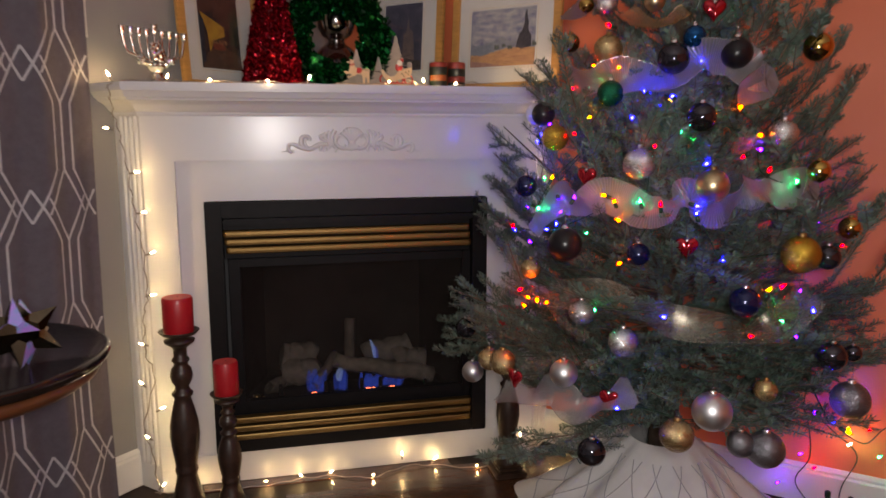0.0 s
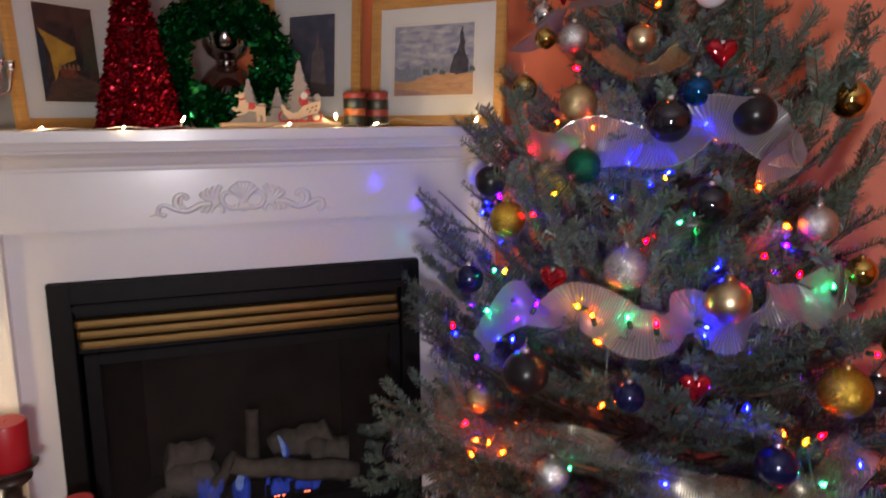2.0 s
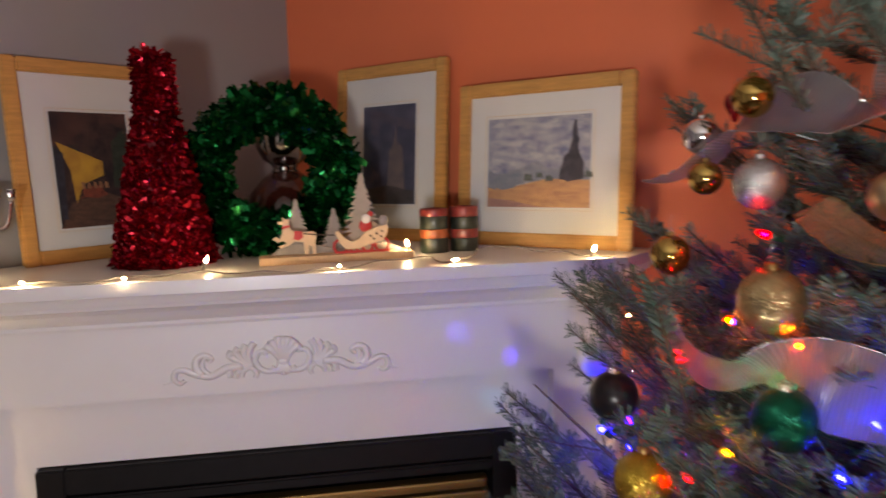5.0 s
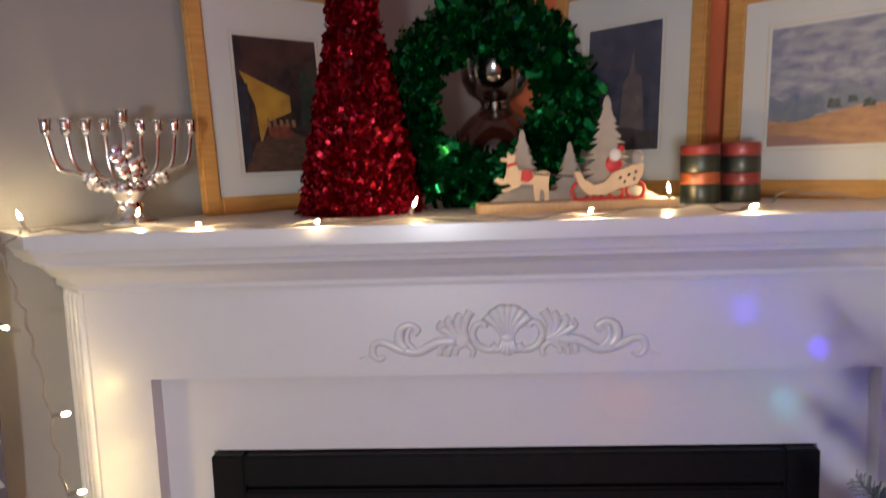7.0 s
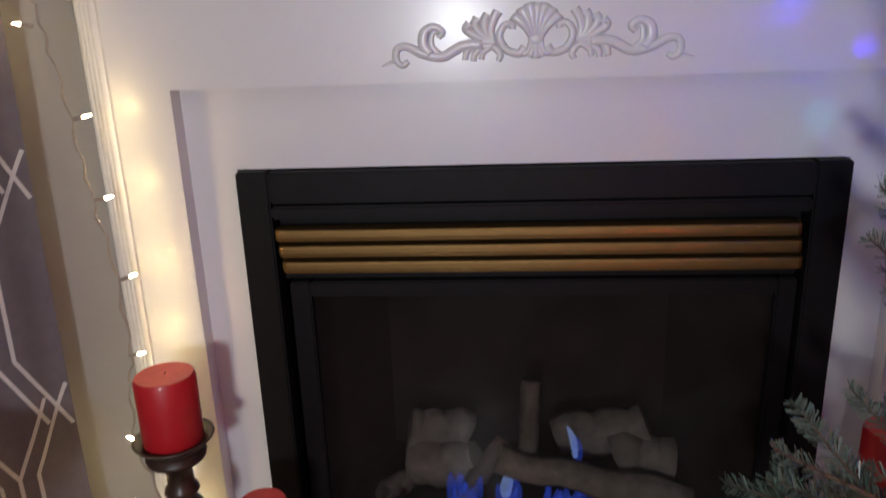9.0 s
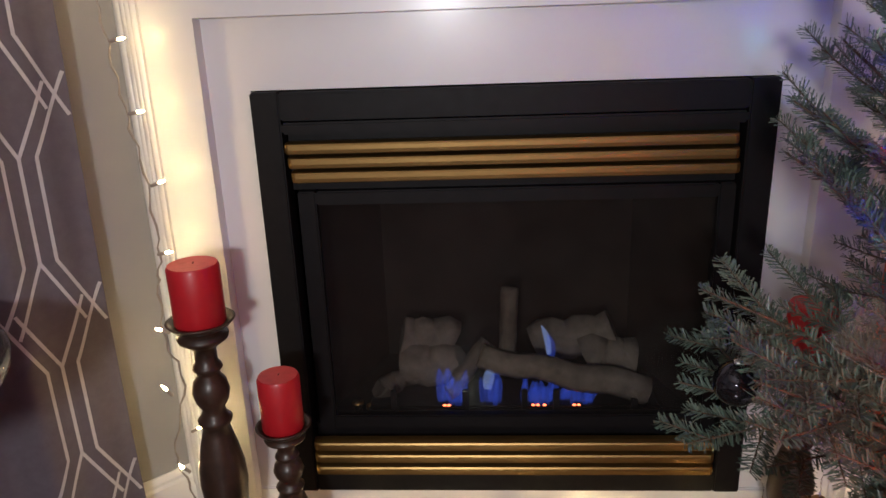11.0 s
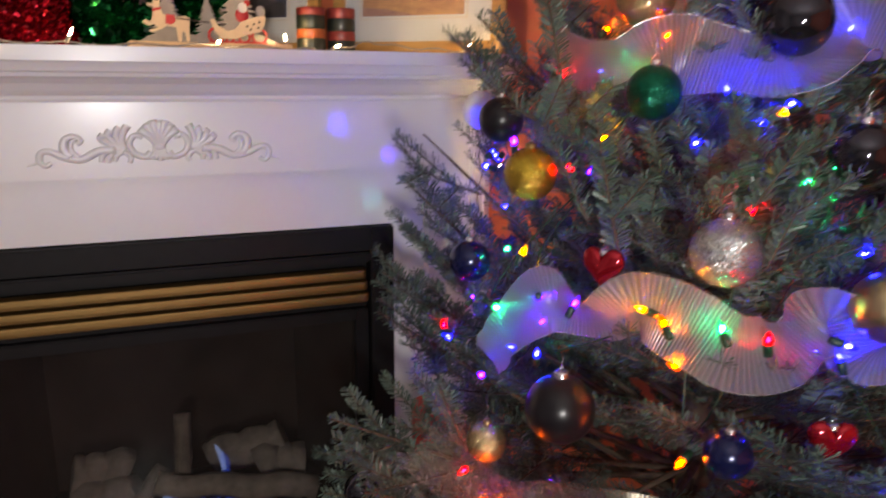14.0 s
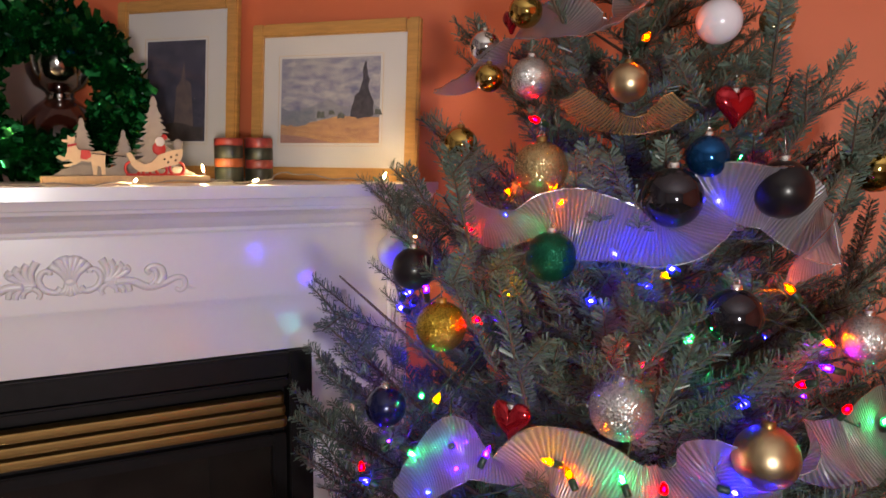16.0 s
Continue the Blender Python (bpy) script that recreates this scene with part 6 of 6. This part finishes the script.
rnd = random.Random(5)
for k in range(9):
    z = rnd.uniform(0.55, 1.9)
    a = rnd.uniform(2.6, 5.6)
    r = girth(z) * rnd.uniform(0.45, 0.85)
    x, y = inside(TX + r * math.cos(a), TY + r * math.sin(a))
    tree_bulb(x, y, z, ("red", "amber", "blue", "green", "violet", "blue")[k % 6])
order = sorted(spots, key=lambda p: (round(p.z / 0.16), math.atan2(p.y - TY, p.x - TX) * (1 if round(p.z / 0.16) % 2 else -1)))
bm = bmesh.new()
line = []
for p in order:
    q = Vector((TX, TY, p.z)).lerp(p, 0.93)
    line.append(q - Vector((TX, TY, 0.9)))
tube(bm, smooth_line(line, 3), 0.0013, 5)
part("cord", bm, M["cord_green"], tree_lights, "thin green cord")


# ---- warm fairy lights ----
def mini_shape(bm):
    return lathe(bm, [(0.0018, 0.0), (0.0023, 0.003), (0.0022, 0.009), (0.0013, 0.012), (0.0004, 0.015)], 8)


def mini_socket(bm):
    return lathe(bm, [(0.0022, -0.016), (0.0034, -0.015), (0.0036, -0.002), (0.0030, 0.001)], 8)


MINI, MINI_SOCKET = painted(one(mini_shape), M["warm"]), painted(one(mini_socket), M["cord"])
MINI_LOW, MINI_HIGH = painted(one(mini_shape), M["warm_low"]), painted(one(mini_shape), M["warm_high"])


def fairy(label, line, lamps, start, mini=None):
    ob = thing("fairy_lights", label, "string lights", start, "warm fairy lights")
    o = Vector(start)
    bm = bmesh.new()
    pts = smooth_line(line, 6)
    pts = [p + Vector((0.004 * math.sin(i * 1.9), 0.0, 0.003 * math.cos(i * 1.3))) for i, p in enumerate(pts)]
    tube(bm, [p - o for p in pts], 0.0016, 5)
    tube(bm, [p - o + Vector((0.0022 * math.sin(i * 0.9), 0.0022 * math.cos(i * 0.9), 0)) for i, p in enumerate(pts)], 0.0012, 5)
    part("cord", bm, M["cord"], ob, "twisted clear cord")
    for k, (x, y, z, rx, ry) in enumerate(lamps):
        b = share("bulb", mini or MINI, ob, pose(x - o.x, y - o.y, z - o.z, rx, ry, 0), "glowing warm white mini lamp")
        share("socket", MINI_SOCKET, b, Matrix.Identity(4))


S = SHELF
fairy("warm white fairy lights along the mantel edge", [(-0.395, 2.600, S + 0.004), (-0.30, 2.565, S + 0.005), (-0.12, 2.560, S + 0.004), (0.05, 2.548, S + 0.006), (0.20, 2.60, S + 0.005), (0.36, 2.55, S + 0.004), (0.48, 2.56, S + 0.006), (0.63, 2.66, S + 0.006), (0.70, 2.58, S + 0.004), (0.79, 2.66, S + 0.022), (0.88, 2.64, S + 0.012), (0.97, 2.58, S + 0.006), (1.02, 2.545, S + 0.003)],
      [(-0.385, 2.595, S + 0.020, 0, -25), (-0.225, 2.640, S + 0.018, 20, 25), (-0.09, 2.552, S + 0.008, 80, 60), (0.085, 2.545, S + 0.008, 90, 0), (0.215, 2.620, S + 0.020, 0, 25), (0.470, 2.550, S + 0.010, 75, 10), (0.622, 2.72, S + 0.024, 0, -8), (0.695, 2.565, S + 0.008, 60, 60), (0.985, 2.570, S + 0.012, 30, 10)], (0.3, 2.6, S), MINI_HIGH)
fairy("warm white fairy lights hanging down beside the mantel", [(-0.372, 2.570, S + 0.002), (-0.376, 2.528, S - 0.02), (-0.372, 2.548, 1.270), (-0.356, 2.548, 1.198), (-0.341, 2.548, 1.082), (-0.331, 2.548, 0.975), (-0.315, 2.548, 0.859), (-0.310, 2.548, 0.713), (-0.324, 2.548, 0.636), (-0.327, 2.548, 0.521), (-0.305, 2.548, 0.427), (-0.346, 2.548, 0.273), (-0.326, 2.548, 0.177), (-0.310, 2.548, 0.030)],
      [(-0.389, 2.548, 1.223, 0, -80), (-0.323, 2.548, 1.089, 0, 80), (-0.310, 2.548, 0.965, 0, 80), (-0.292, 2.548, 0.837, 0, 70), (-0.300, 2.548, 0.703, 0, 80), (-0.331, 2.548, 0.544, 0, -70), (-0.342, 2.548, 0.413, 0, -40), (-0.292, 2.548, 0.325, 0, 60), (-0.334, 2.548, 0.231, 0, -50), (-0.303, 2.548, 0.060, 0, 50)], (-0.349, 2.548, 0.616))
fairy("warm white fairy lights lying along the hearth floor", [(-0.335, 2.600, 0.012), (-0.20, 2.595, 0.006), (-0.08, 2.580, 0.006), (0.05, 2.585, 0.006), (0.15, 2.60, 0.008), (0.26, 2.60, 0.006), (0.39, 2.555, 0.006), (0.52, 2.605, 0.010), (0.64, 2.595, 0.006), (0.77, 2.540, 0.006), (0.88, 2.58, 0.010), (0.99, 2.600, 0.04), (1.10, 2.62, 0.01)],
      [(-0.20, 2.600, 0.020, 0, 30), (0.025, 2.595, 0.014, 40, 50), (0.150, 2.605, 0.016, 30, -40), (0.250, 2.605, 0.016, 30, 40), (0.396, 2.560, 0.012, 70, 20), (0.510, 2.610, 0.050, 0, 0), (0.630, 2.610, 0.020, 0, 40), (0.776, 2.545, 0.012, 60, -40), (0.955, 2.590, 0.085, 0, 10), (1.09, 2.60, 0.06, 0, -30)], (0.3, 2.58, 0.0), MINI_LOW)
fairy("warm white fairy lights hanging by the coral wall", [(1.02, 2.545, S - 0.004), (1.030, 2.515, S - 0.02), (1.018, 2.56, 1.30), (1.010, 2.575, 1.22), (1.020, 2.575, 1.10), (1.010, 2.58, 0.95), (1.020, 2.58, 0.80), (1.01, 2.58, 0.6)],
      [(1.045, 2.545, 1.240, 0, 70), (1.050, 2.545, 1.120, 0, 70), (1.06, 2.55, 0.90, 0, 70)], (1.02, 2.57, 1.0))

# green cord with lamps by the coral wall, and its plugs
cordset = thing("string_lights", "green light string with scattered lamps by the coral baseboard", "string lights", (1.62, 2.05, 0.0))
rows = [[(0.02, -0.02, 0.60), (0.06, -0.06, 0.45), (0.10, -0.12, 0.34), (0.17, -0.18, 0.28), (0.24, -0.20, 0.33), (0.30, -0.27, 0.24), (0.40, -0.40, 0.27)],
        [(0.0, 0.0, 0.50), (0.06, -0.05, 0.36), (0.09, -0.06, 0.20), (0.06, -0.04, 0.10), (0.10, -0.14, 0.02), (0.16, -0.20, 0.01), (0.22, -0.22, 0.03)],
        [(0.02, -0.06, 0.40), (0.12, -0.10, 0.30), (0.19, -0.14, 0.22), (0.14, -0.14, 0.12), (0.12, -0.16, 0.02)]]
for r in rows:
    part("cord", tube(bmesh.new(), smooth_line(r, 6), 0.0018, 5), M["cord_green"], cordset, "green plastic cord", True)
rnd = random.Random(8)
for k in range(7):
    a = rnd.uniform(0, 6)
    part("plug_lead", tube(bmesh.new(), smooth_line([(0.12, -0.17, 0.012), (0.12 + 0.03 * math.cos(a), -0.17 + 0.03 * math.sin(a), 0.05), (0.12 + 0.07 * math.cos(a), -0.17 + 0.07 * math.sin(a), 0.03 + 0.01 * k)], 5), 0.0025, 6), M["cord_green"], cordset, smooth=True)
    part("plug", box(bmesh.new(), 0.115 + 0.07 * math.cos(a), 0.130 + 0.07 * math.cos(a), -0.18 + 0.07 * math.sin(a), -0.165 + 0.07 * math.sin(a), 0.02 + 0.01 * k, 0.045 + 0.01 * k, 0.003), M["cord_green"], cordset)
for x, y, z, c in ((0.085, -0.015, 0.18, "violet"), (0.119, -0.04, 0.33, "violet"), (0.18, -0.10, 0.29, "yellow"), (0.185, -0.105, 0.24, "warm"), (0.22, -0.14, 0.30, "red"), (0.24, -0.165, 0.22, "green"), (0.045, 0.03, 0.065, "violet"), (0.12, -0.04, 0.14, "red"), (0.15, -0.07, 0.30, "blue"), (0.20, -0.12, 0.40, "blue")):
    b = share("bulb", MINI if c == "warm" else LED[c], cordset, pose(x, y, z, 40, 30, 60 * x), "warm white lamp" if c == "warm" else c + " lamp")
    if c != "warm":
        share("core", CORE[c], b, Matrix.Identity(4))

# ---- floor boards, each its own piece ----
BW = 0.083
board_mesh = {}
rnd = random.Random(3)
boards = []
for row in range(-14, 18):
    x = -1.45 + rnd.uniform(0, 0.6)
    while x < 2.3:
        ln = rnd.choice((0.6, 0.9, 1.2))
        boards.append((x, 2.30 + row * BW, ln))
        x += ln + 0.0015


def board(ln):
    if ln not in board_mesh:
        bm = box(bmesh.new(), 0, ln, -BW / 2 + 0.0007, BW / 2 - 0.0007, -0.0040, 0.0, 0.0)
        me = bpy.data.meshes.new("floor_board")
        bm.to_mesh(me)
        bm.free()
        me.materials.append(M["floor"])
        board_mesh[ln] = me
    return board_mesh[ln]


for x, y, ln in boards:
    if x + ln + y > WALL_SUM - 0.002 and x + y + BW > WALL_SUM - 0.9:
        ln_ok = [q for q in (0.6, 0.9, 1.2) if x + q + y + BW / 2 < WALL_SUM]
        if not ln_ok:
            continue
        ln = ln_ok[-1]
    if y + BW / 2 - x > CORNER.y - CORNER.x - 0.002:
        continue
    ob = new("floor_board", board(ln))
    ob.parent = floor
    ob.location = (x, y, 0)
